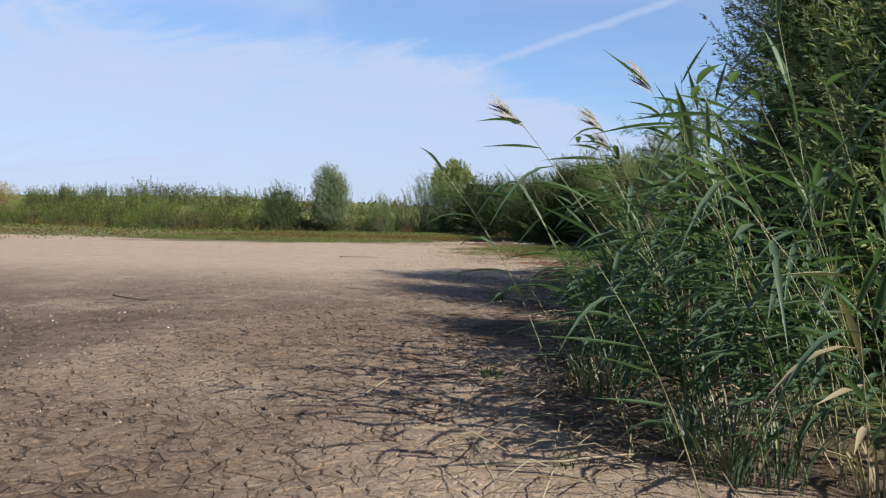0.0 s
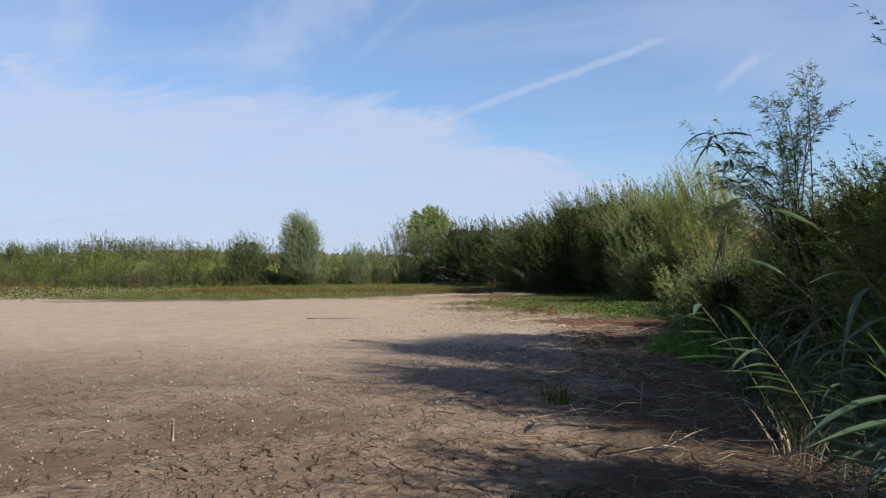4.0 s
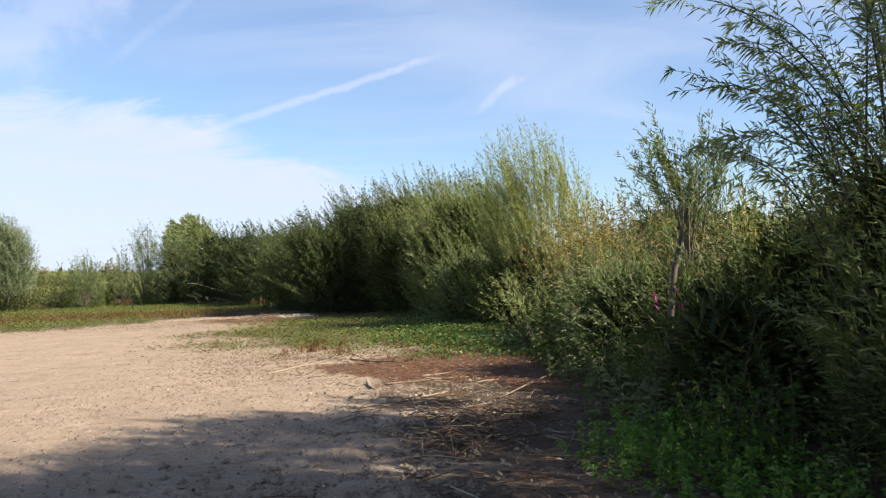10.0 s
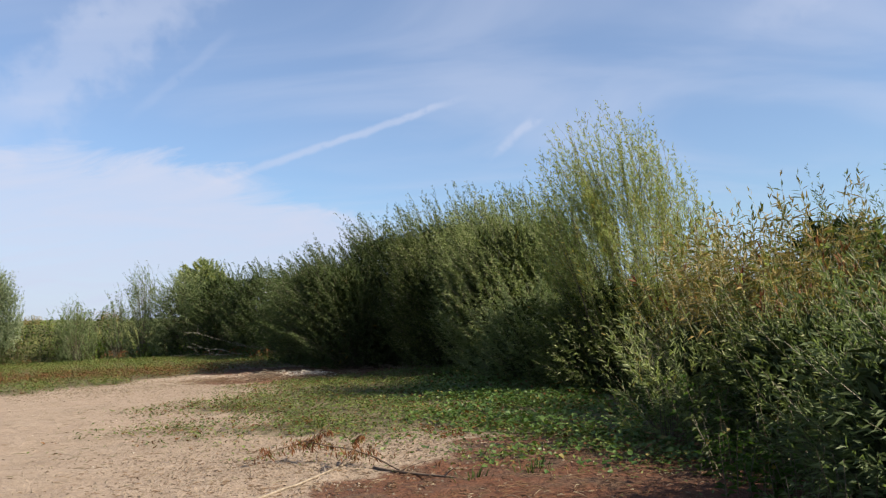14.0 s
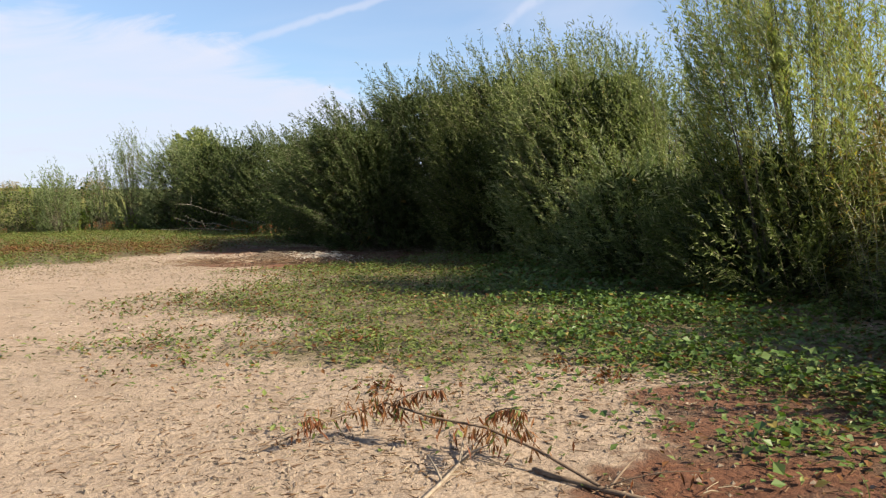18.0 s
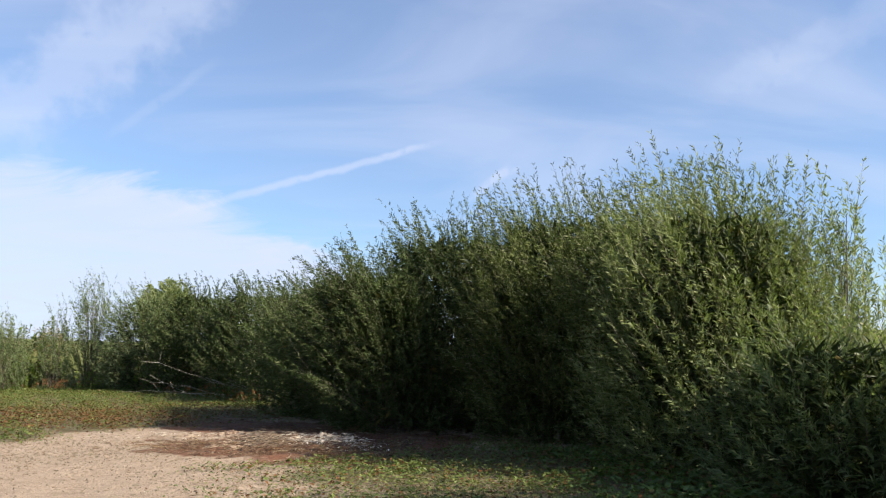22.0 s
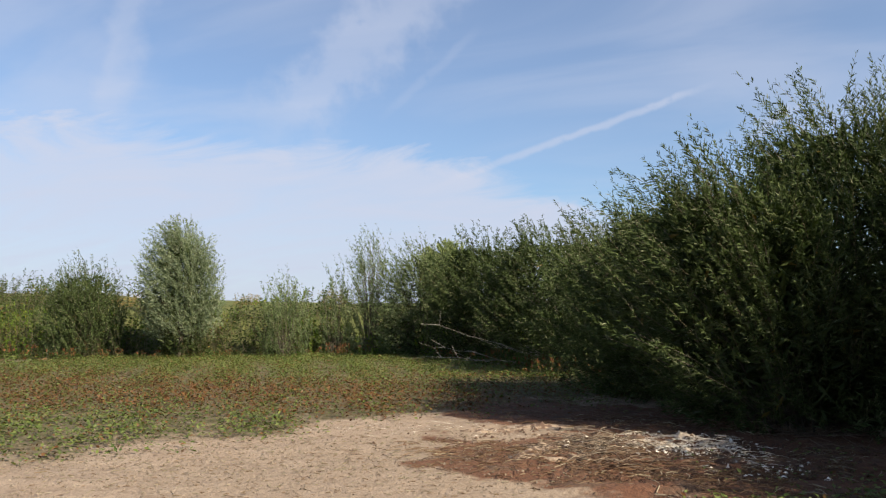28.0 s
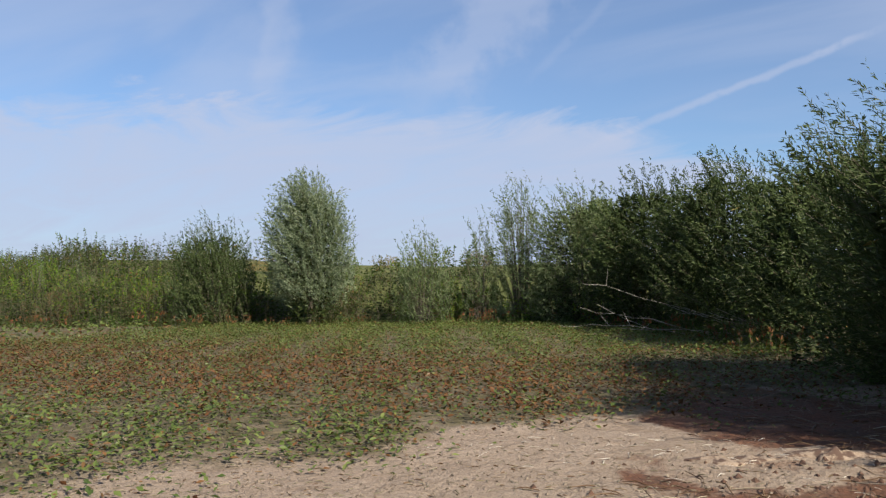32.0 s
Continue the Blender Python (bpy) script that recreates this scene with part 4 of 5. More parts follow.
strew(shade, [(4.5, 14.6), (4.8, 14.5), (4.9, 15.4), (4.4, 15.2), (5.1, 14.9), (4.6, 15.8)], (0.9, 1.4))
strew(nettles, [(3.75, 12.95), (3.7, 13.6), (4.05, 13.2), (4.35, 12.6), (4.0, 12.3), (4.6, 13.8), (4.9, 14.4), (4.15, 14.1), (4.7, 12.1), (4.5, 13.1), (4.2, 11.7)], (0.55, 0.95))
strew([weed("herb_clump", "grey-green leafy herbs at the edge of the peat", 0.65, 0.5, 24, 560, WILLOW_GREY, (0.10, 0.02)),
       weed("herb_clump", "green leafy herbs at the edge of the peat", 0.6, 0.5, 24, 520, HERB, (0.09, 0.028))],
      [(4.5, 19.4), (4.8, 18.7), (5.1, 18.2), (4.7, 20.2), (5.2, 19.5), (5.0, 20.9), (4.5, 17.8), (4.9, 17.2), (5.3, 21.6), (4.4, 16.7), (4.7, 16.2), (5.0, 22.8), (5.2, 23.6), (4.9, 15.4)], (0.8, 1.2))
dry_reeds = [weed("dry_reed_clump", "tall golden-brown dry reeds on the bank", 2.75, 0.7, 80, 1500, DRY_REED, (0.30, 0.018), tip=DRY_REED, stem=REED_STALK, droop=0.15),
             weed("dry_reed_clump", "tall yellow-green weeds among dry reeds", 2.1, 0.7, 34, 1200, WILLOW_YELLOW, (0.09, 0.014), tip=DRY_REED, stem=REED_STALK, droop=0.2)]
reed_wall = [((6.95 if k < 13 else 6.2) + 0.5 * (k % 3) + 0.1 * math.sin(k * 2.3), 17.0 + 0.29 * k) for k in range(38)]
strew(dry_reeds, [(px, py) for px, py in reed_wall if py > 22.5 and not 24.0 < py < 25.3], (0.85, 1.02))
strew(dry_reeds[1:], [(px, py) for px, py in reed_wall if py <= 22.5 and px < 7.3], (0.75, 1.05))
strew(dry_reeds, [(px, py) for px, py in reed_wall if py <= 22.5 and px >= 7.3], (0.6, 0.84))
strew([weed("yellow_weed", "orange-yellow withering weeds below the willow", 1.5, 0.5, 24, 520, WILLOW_YELLOW, (0.12, 0.025), tip=RUSTY)],
      [(6.4, 24.4), (6.6, 26.4), (6.5, 22.6), (6.4, 29.2), (6.9, 29.8), (5.9, 28.9), (6.4, 22.0), (6.2, 30.4), (6.6, 31.0), (6.0, 30.0), (7.0, 28.6)], (1.1, 1.6))
strew([weed("loosestrife", "purple loosestrife with magenta flower spikes", 1.2, 0.2, 4, 80, HERB, (0.09, 0.02), "flower", "loosestrife", tip=LOOSESTRIFE)],
      [(5.05, 15.4), (5.35, 16.3)], (0.75, 1.1))
strew([weed("dock_plant", "rust-red withered dock plant on the bare silt", 0.24, 0.3, 14, 170, RUSTY, (0.10, 0.028), "dock", "docks", droop=0.6)],
      [(0.35, 23.4), (1.9, 24.1), (2.1, 23.6), (0.1, 25.6), (5.0, 16.4)], (0.6, 1.0))


def withered_branch():
    """A broken branch whose dead leaves hang rust-red from arching side shoots."""
    root = tagged(new("withered_branch"), "broken branch with rust-red hanging dead leaves on the silt", "branch", "dead branches")
    root.location = (0.62, 21.7, height(0.62, 21.7))
    spine = np.array([(-0.85, 0.25, 0.02), (-0.5, 0.42, 0.13), (-0.15, 0.45, 0.22), (0.1, 0.2, 0.2), (0.4, 0.1, 0.16), (0.65, -0.12, 0.1), (0.9, -0.45, 0.02)])
    feet = spine + rng.normal(0, 0.02, (7, 3))
    ends = feet + np.column_stack([rng.normal(0, 0.3, (7, 2)), rng.uniform(-0.02, 0.2, 7)])
    ends[:, 2] = np.maximum(ends[:, 2], 0.04)
    tops = (feet + ends) / 2 + [0, 0, 0.07]
    leaves = 420
    tufts = np.array([0.7, 1.15, 1.9, 2.05, 2.3, 2.95, 3.6, 4.1, 4.2, 4.9])
    on_stem = np.clip(rng.choice(tufts, leaves, p=[0.05, 0.06, 0.2, 0.15, 0.1, 0.06, 0.07, 0.14, 0.12, 0.05]) + rng.normal(0, 0.12, leaves), 0, 6)
    pos = np.stack([np.interp(on_stem, range(7), spine[:, k]) for k in range(3)], -1) + rng.normal(0, 1, (leaves, 3)) * [0.09, 0.09, 0.035]
    who = rng.choice(7, leaves, p=[0.08, 0.12, 0.28, 0.15, 0.25, 0.08, 0.04])
    shooting = rng.random(leaves) < 0.45
    pos[shooting] = on_bezier(feet[who], tops[who], ends[who], rng.uniform(0.2, 1.0, leaves))[0][shooting]
    verts, tris = leaf_arrays(pos, rng.normal(size=(leaves, 3)) * [0.4, 0.4, 0.25] + [0, 0, -1], rng.uniform(0.05, 0.11, leaves), rng.uniform(0.010, 0.02, leaves))
    verts[:, 2] = np.maximum(verts[:, 2], 0.01)
    part("foliage", raw_mesh("foliage", verts, tris, RUSTY), root, "rust-red shrivelled leaves", kind="stuff")
    verts, quads = tubes(spine[None], np.linspace(0.005, 0.009, 7)[None], 6)
    part("main_stem", raw_mesh("main_stem", verts, quads, WETWOOD, True), root)
    for k in range(7):
        verts, quads = tubes(bezier(feet[k : k + 1], tops[k : k + 1], ends[k : k + 1], 8), np.linspace(0.004, 0.002, 8)[None], 5)
        part("side_shoot", raw_mesh("side_shoot", verts, quads, WETWOOD, True), root)


withered_branch()


def ribbon(points, widths, fold=0.25):
    """A long blade from a row of points, folded along its middle."""
    pts = np.array(points, float)
    tan = unit(np.gradient(pts, axis=0))
    side = unit(np.cross(tan, [0, 0, 1.0]))
    up = np.cross(side, tan)
    w = np.array(widths)[:, None]
    verts = np.stack([pts - side * w / 2 + up * w * fold, pts, pts + side * w / 2 + up * w * fold], 1).reshape(-1, 3)
    faces = []
    for k in range(len(pts) - 1):
        for m in (0, 1):
            faces.append((3 * k + m, 3 * k + m + 1, 3 * k + m + 4, 3 * k + m + 3))
    return verts, np.array(faces)


def reed(foot_lean, tall, blades, plume, seed, low=0.42, green=True):
    """A common reed leaning with the wind: jointed stalk, pointed blades blown to one side, a thin plume on some."""
    r = np.random.default_rng(seed)
    root = tagged(new("reed"), "leaning common reed with pointed green blades" + (" and grey plume" if plume else ""), "reed", "reeds on the shore")
    dx, dy = foot_lean
    p0, p2 = np.array([[0, 0, -0.05]]), np.array([[dx, dy, tall]])
    p1 = np.array([[dx * 0.36 + r.normal(0, 0.03), dy * 0.36 + r.normal(0, 0.03), 0.56 * tall]])
    curve = bezier(p0, p1, p2, 12)
    verts, quads = tubes(curve, np.linspace(0.0052, 0.002, 12)[None], 5)
    part("stalk", raw_mesh("stalk", verts, quads, REED_STALK, True), root)
    lee = unit(np.array([dx, dy, 0.0]) + 1e-6)
    across = np.array([-lee[1], lee[0], 0])
    for k in range(blades):
        t = low + (0.97 - low) * (k + r.uniform(-0.2, 0.2)) / max(1, blades - 1)
        (at,), (tan,) = on_bezier(p0, p1, p2, np.array([min(max(t, 0.1), 1.0)]))
        way = lee * r.uniform(0.7, 1.3) + across * r.normal(0, 0.6) + unit(tan) * r.uniform(-0.1, 0.8)
        if r.random() < 0.2:
            way = unit(tan) + across * r.normal(0, 0.4)
        way = unit(way)
        long = r.uniform(0.34, 0.58) * (1.15 - 0.5 * abs(t - 0.6))
        s = np.linspace(0, 1, 6)[:, None]
        bend = at + way * long * s - np.array([0, 0, 1]) * long * (r.uniform(0.0, 0.28) if r.random() < 0.7 else r.uniform(0.5, 1.0)) * s**2
        verts, faces = ribbon(bend, np.array([0.011, 0.033, 0.040, 0.031, 0.013, 0.001]) * r.uniform(0.85, 1.4), 0.3)
        part("blade", raw_mesh("blade", verts, faces, REED_LEAF if green or r.random() < 0.4 else REED_STRAW, True), root)
    if plume:
        many = 34
        s = r.uniform(0, 1, many)
        tip, tan = curve[0, -1], unit(curve[0, -1] - curve[0, -2])
        start = tip + tan * (s * 0.17 - 0.10)[:, None]
        fall = unit(tan * 0.35 + lee * 1.0 + np.array([0, 0, 0.42]) + r.normal(size=(many, 3)) * 0.13)
        verts, tris = leaf_arrays(start, fall, r.uniform(0.14, 0.28, many) * (1.1 - 0.4 * s), 0.0022, turned=r.normal(size=(many, 3)), droop=0.1)
        part("plume", raw_mesh("plume", verts, tris, PLUME), root, "thin feathery grey plume")
    return root


def reeds():
    # the outermost ones, which lean over the bare silt
    for foot, top, blades, plume, low in [((5.35, 0.15), (4.2, -0.72, 2.08), 8, True, 0.5), ((4.3, 0.95), (3.4, 0.4, 1.88), 6, False, 0.4), ((4.95, -0.4), (4.2, -0.62, 1.72), 8, False, 0.35),
                                          ((5.5, 0.9), (4.63, 0.15, 2.14), 6, True, 0.5), ((5.75, 0.7), (4.95, 0.1, 2.4), 8, True, 0.45), ((4.4, 1.6), (4.0, 1.1, 0.95), 6, False, 0.3),
                                          ((5.3, -1.1), (4.75, -1.5, 1.25), 7, False, 0.3), ((5.9, -0.6), (5.1, -1.1, 2.0), 9, False, 0.35), ((4.4, 6.6), (3.62, 6.24, 1.24), 8, False, 0.55),
                                          ((4.6, 6.0), (3.95, 5.6, 1.0), 8, False, 0.5), ((5.4, 10.3), (4.06, 9.04, 3.0), 12, False, 0.72), ((5.2, 8.5), (4.25, 7.5, 2.7), 7, False, 0.6)]:
        made = reed((top[0] - foot[0], top[1] - foot[1]), top[2], blades, plume, int(foot[0] * 100), low)
        made.location = (*foot, height(*foot))
    kinds = [reed((-0.75, -0.5), 2.0, 12, False, 2, 0.25), reed((-0.85, -0.4), 1.7, 11, False, 3, 0.25), reed((-0.6, -0.35), 1.45, 11, False, 4, 0.2), reed((-0.4, -0.25), 2.35, 12, False, 5, 0.25),
             reed((-0.35, -0.4), 1.25, 11, False, 6, 0.2, False), reed((-0.25, -0.3), 0.95, 12, False, 7, 0.15), reed((-0.2, -0.1), 0.75, 11, False, 8, 0.12), reed((-0.6, -0.5), 2.3, 13, True, 9, 0.3)]
    spots = []
    for k in range(135):
        y = rng.uniform(-1.0, 8.8) if k % 2 else rng.uniform(-1.0, 3.6)
        edge = np.interp(y, [-3, -1, 1, 3, 6, 9], [6.2, 5.6, 4.95, 4.5, 4.6, 4.75])
        kind = int(rng.choice(8, p=[0.16, 0.16, 0.16, 0.10, 0.10, 0.17, 0.14, 0.01]))
        spots.append((edge + rng.exponential(0.55) + (0.0 if kind in (5, 6) else 0.5), y, kind, rng.normal(0, 28), rng.uniform(0.8, 1.15) * (0.75 if y > 5 else 1), rng.normal(0, 5)))
    fresh = list(kinds)
    for px, py, kind, turn, size, tilt in spots:
        m = Matrix.LocRotScale((px, py, height(px, py)), Euler((0, radians(tilt), radians(turn))), (size, size, size))
        if fresh:
            fresh.pop().matrix_basis = m
        else:
            copy_thing(kinds[kind], m).matrix_basis = m


reeds()


def tuft(tall, blades, seed, mat=REED_LEAF, broad=1.0, label="young reed tuft with upright green blades", name="reed_tuft"):
    r = np.random.default_rng(seed)
    root = tagged(new(name), label, "grass", "tufts on the shore")
    all_v, all_f, base = [], [], 0
    for _ in range(blades):
        phi, long = r.uniform(0, 6.28), tall * r.uniform(0.5, 1.15)
        away = np.array([math.cos(phi), math.sin(phi), 0])
        s = np.linspace(0, 1, 5)[:, None]
        pts = away * r.uniform(0, 0.22) + np.array([0, 0, -0.03]) + away * long * r.uniform(0.15, 0.6) * s**1.7 + np.array([0, 0, 1]) * long * s * (1 - r.uniform(0.1, 0.45) * s)
        verts, faces = ribbon(pts, np.array([0.008, 0.014, 0.014, 0.010, 0.001]) * broad * r.uniform(0.7, 1.4))
        all_v.append(verts)
        all_f.append(faces + base)
        base += len(verts)
    part("blade_mass", raw_mesh("blade_mass", np.concatenate(all_v), np.concatenate(all_f), mat, True), root, kind="stuff")
    return root


tufts = [tuft(0.75, 34, 11), tuft(0.55, 40, 12), tuft(0.95, 30, 13), tuft(0.6, 30, 14, REED_STRAW, 1.0, "tuft of dry straw-coloured reed blades")]
spots = []
for _ in range(26):
    ty = rng.uniform(-0.8, 9.5)
    spots.append((float(np.interp(ty, [-3, -1, 1, 3, 6, 9], [6.2, 5.55, 4.8, 4.25, 4.4, 4.6]) + rng.exponential(0.6) - 0.15), float(ty)))
strew(tufts, spots, (0.6, 1.05))
strew([tuft(1.1, 22, 17, REED_LEAF, 2.0, "young reeds with broad arching blades in the shade")], [(4.44, 8.96), (4.84, 8.73), (4.49, 9.15)], (0.85, 1.1))
strew([tuft(0.3, 30, 15, HERB, 1.0, "small tuft of fresh grass on the silt", "grass_tuft"), tuft(0.22, 24, 16, WEED, 1.0, "small tuft of pale grass on the silt", "grass_tuft")],
      [(2.3, 8.3), (2.45, 8.1), (3.6, 1.6), (4.6, -0.7), (2.2, 20.6), (2.8, 20.9), (-2.6, 29.0), (0.3, 24.8), (3.2, 22.9), (2.7, 11.9)], (0.5, 1.0))

# ---- creeping plants on the pond bed ----


def creeping_plants(name, label, x_range, y_range, tries, size, brown, lift, power=1.0, broad=0.5, within=None, fresh=CREEPER):
    """Small leaves lying over one another, thick or thin as the bed allows."""
    x, y = rng.uniform(*x_range, tries), rng.uniform(*y_range, tries)
    thick = creeping(x, y) ** power * (within(x, y) if within else 1.0)
    clump = 0.7 + 0.7 * waves(x, y, 3.4, 55) + 0.35 * waves(x, y, 9.0, 56)
    keep = (rng.uniform(0, 1, tries) < thick * np.clip(clump, 0.05, 1)) & (edge_distance(x, y) < 1.2)
    x, y, thick = x[keep], y[keep], thick[keep]
    withered = rng.uniform(0, 1, len(x)) < brown(x, y)
    for which, mat, suffix in ((~withered, fresh, "green creeping water plants"), (withered, CREEPER_BROWN, "withered reddish-brown creeping plants")):
        px, py = x[which], y[which]
        count = len(px)
        pos = np.stack([px, py, land(px, py) + rng.uniform(0.005, lift, count) * (0.4 + thick[which])], -1)
        phi = rng.uniform(0, 2 * np.pi, count)
        along = np.stack([np.cos(phi), np.sin(phi), rng.normal(0.12, 0.38, count)], -1)
        long = size * rng.uniform(0.55, 1.45, count)
        turned = np.array([0, 0, 1.0]) + rng.normal(size=(count, 3)) * 0.3
        verts, tris = leaf_arrays(pos, along, long, long * broad * rng.uniform(0.8, 1.25, count), 0.12, 0.05, turned)
        tagged(new(name, raw_mesh(name, verts, tris, mat)), suffix + " " + label, "ground cover", kind="stuff")


creeping_plants("creeping_plants", "on the shore tongue", (-5, 7), (19, 40), 230000, 0.05, lambda x, y: 0.14 + 0.25 * smooth(waves(x, y, 0.9, 71), 0.0, 0.9) + 0.2 * smooth(x, 1, -3), 0.09)
creeping_plants("creeping_plants", "with broad leaves in the shade", (0.6, 6.2), (20.5, 38), 66000, 0.064, lambda x, y: 0.08 + 0 * x, 0.14, 1.5, 0.75, lambda x, y: smooth(x + 0.9 * waves(x, y, 1.1, 77), 0.7, 3.0), CREEPER_BROAD)
creeping_plants("creeping_plants", "covering the north of the bed", (-24, 0), (33, 58), 330000, 0.06,
                lambda x, y: 0.15 + 0.9 * smooth(y, 49.5, 44) * smooth(y, 37, 40) * smooth(x, -2, -6) * (0.75 + 0.3 * waves(x, y, 0.5, 72)), 0.12, 0.8)
creeping_plants("creeping_plants", "along the far side of the bed", (-75, -24), (22, 68), 60000, 0.16, lambda x, y: 0.35 + 0.3 * waves(x, y, 0.3, 73), 0.14)

# ---- sticks, straws and litter ----


def stick(points, thick, mat=DEADWOOD, label="bleached fallen stick on the dry silt", name="stick", group="sticks on the bed", twigs=0, lift=0.0):
    """A crooked stick lying along ground points, with broken side twigs."""
    pts = np.array(points, float)
    t = np.linspace(0, len(pts) - 1, 5 * (len(pts) - 1) + 1)
    x, y = np.interp(t, range(len(pts)), pts[:, 0]), np.interp(t, range(len(pts)), pts[:, 1])
    wave = thick * (0.4 if thick > 0.012 else 0.3)
    x, y = x + rng.normal(0, wave, len(t)), y + rng.normal(0, wave, len(t))
    z = land(x, y) + thick * 0.8 + (lift * np.sin(np.linspace(0, np.pi, len(t))) if lift else 0)
    curve = np.stack([x, y, z], -1)[None]
    taper = np.linspace(1.0, 0.45, len(t))[None] * thick
    taper[0, -1] *= 0.4
    verts, quads = tubes(curve, taper, 6)
    ends = np.concatenate([quads, [[5, 4, 1, 0], [4, 3, 2, 1]]])
    root = tagged(new(name, raw_mesh(name, verts, ends, mat, True)), label, "stick", group)
    for _ in range(twigs):
        k = rng.integers(2, len(t) - 1)
        a = curve[0, k]
        b = a + np.array([rng.normal(0, 0.25), rng.normal(0, 0.25), rng.uniform(0.02, 0.15)])
        verts, quads = tubes(bezier(a[None], ((a + b) / 2 + [0, 0, 0.03])[None], b[None], 4), np.linspace(0.5, 0.15, 4)[None] * thick, 5)
        part("side_twig", raw_mesh("side_twig", verts, quads, mat, True), root)
    return root


stick([(0.1, 19.8), (0.56, 20.9), (1.08, 22.2)], 0.017, label="long bleached branch lying on the silt", twigs=3)
stick([(1.25, 21.55), (1.77, 21.04), (2.25, 20.5)], 0.018, WETWOOD, "reddish-brown branch beside the peat", twigs=2)
stick([(2.4, 18.75), (2.74, 19.0), (3.05, 19.6)], 0.015, DEADWOOD, "pale barked branch on the peat")
stick([(1.9, 18.0), (2.45, 18.3), (2.9, 18.5)], 0.018, WETWOOD, "thin brown branch on the peat")
stick([(1.66, 18.3), (1.7, 17.9), (1.8, 17.5)], 0.024, DEADWOOD, "short grey log on the silt", "log")
stick([(2.05, 16.67), (2.68, 17.3)], 0.016, DEADWOOD, "thin bleached stick by the litter")
stick([(2.1, 26.3), (2.35, 26.8), (2.62, 27.4)], 0.026, DEADWOOD, "bleached stick among creeping plants")
stick([(1.42, 25.4), (1.68, 25.97), (1.81, 26.5)], 0.014, WETWOOD, "bent brown stick among creeping plants", lift=0.08)
stick([(1.78, 10.06), (2.07, 9.75), (2.27, 9.49), (2.52, 9.04)], 0.016, DEADWOOD, "forked bleached stick in the shade", twigs=2)
stick([(1.83, 11.65), (2.22, 11.13)], 0.012, DEADWOOD, "thin pale stick in the shade")
stick([(1.37, 11.56), (1.75, 10.64)], 0.010, DEADWOOD, "thin pale stick in the shade")
stick([(1.41, 11.25), (1.84, 10.54), (2.24, 9.98), (2.6, 9.62)], 0.011, WETWOOD, "long thin stick in the shade")
stick([(1.81, 9.93), (2.07, 9.68), (2.24, 9.3)], 0.018, DEADWOOD, "pale stick in the shade")
stick([(2.87, 11.93), (3.22, 10.74), (3.55, 10.09), (3.9, 10.1)], 0.016, DEADWOOD, "long crooked branch in the shade", twigs=3)
stick([(2.95, 11.03), (3.5, 11.0)], 0.010, DEADWOOD, "thin straw-coloured stick in the shade")
stick([(3.79, 9.79), (4.1, 9.3)], 0.02, DEADWOOD, "pale branch under the reeds", twigs=2)
stick([(4.5, 10.9), (5.1, 10.8), (5.45, 10.2)], 0.02, WETWOOD, "crooked brown branch under the willow", twigs=2, lift=0.2)
stick([(3.2, 16.6), (4.0, 17.3), (4.9, 17.4), (5.5, 16.9)], 0.009, WETWOOD, "low curved willow branch over the herbs", twigs=3, lift=0.2)
stick([(2.25, 0.19), (2.64, 0.4)], 0.012, REED_STRAW, "flattened dry reed stalk on the silt", "straw", "straws")
stick([(2.75, 0.6), (2.81, 1.12), (3.11, 0.99), (3.5, 0.8)], 0.009, REED_STRAW, "bent dry reed stalk on the silt", "straw", "straws", lift=0.06)
stick([(3.45, -0.3), (3.8, 0.15)], 0.008, REED_STRAW, "dry reed stalk on the silt", "straw", "straws")
stick([(4.05, -0.91), (4.55, -0.8), (5.02, -0.49), (5.3, -0.25)], 0.009, REED_STRAW, "long dry reed stalk on the silt", "straw", "straws", lift=0.05)
stick([(-0.59, 5.72), (-1.14, 6.62)], 0.012, REED_STRAW, "dry reed stalk on the open silt", "straw", "straws")
stick([(-4.12, 6.49), (-3.47, 6.15), (-2.98, 5.97)], 0.02, WETWOOD, "dark twisted stick on the open silt")
stick([(-5.75, 20.8), (-4.2, 20.8)], 0.02, REED_STRAW, "pale dry reed stalks on the open silt", "straw", "straws")
stick([(2.7, 32.6), (3.5, 32.8), (4.2, 33.1)], 0.02, DEADWOOD, "pale branch in the shade of the thicket", lift=0.1)
# the bleached dead limbs that hang out of the far row
GREY_WOOD = stem_material("grey_deadwood", (0.15, 0.135, 0.115), (0.32, 0.295, 0.26), 18.0)
for tip, foot in [((-9.0, 51.9, 1.28), (-6.3, 52.6, 0.15)), ((-9.6, 51.6, 0.75), (-7.0, 52.2, 0.1)), ((-10.2, 51.8, 0.35), (-7.6, 52.2, 0.1)), ((-7.2, 51.2, 0.65), (-5.2, 51.8, 0.1)),
                  ((-6.2, 50.2, 0.6), (-4.6, 51.0, 0.1)), ((-8.4, 50.9, 0.3), (-5.6, 51.4, 0.05))]:
    tip, foot = np.array(tip) + [0.25, -0.6, 0], np.array(foot) + [0.7, -0.6, 0]
    curve = bezier(foot[None], ((tip + foot) / 2 + [0, 0, 0.12])[None], tip[None], 8) + rng.normal(0, 0.03, (1, 8, 3))
    verts, quads = tubes(curve, np.linspace(0.008, 0.003, 8)[None], 6)
    dead = tagged(new("dead_branch", raw_mesh("dead_branch", verts, quads, GREY_WOOD, True)), "bleached bare branch hanging out of the willows", "branch", "dead branches")
    for _ in range(3):
        at = curve[0, rng.integers(2, 8)]
        end = at + [rng.normal(-0.35, 0.25), rng.normal(-0.2, 0.25), rng.uniform(0.0, 0.45)]
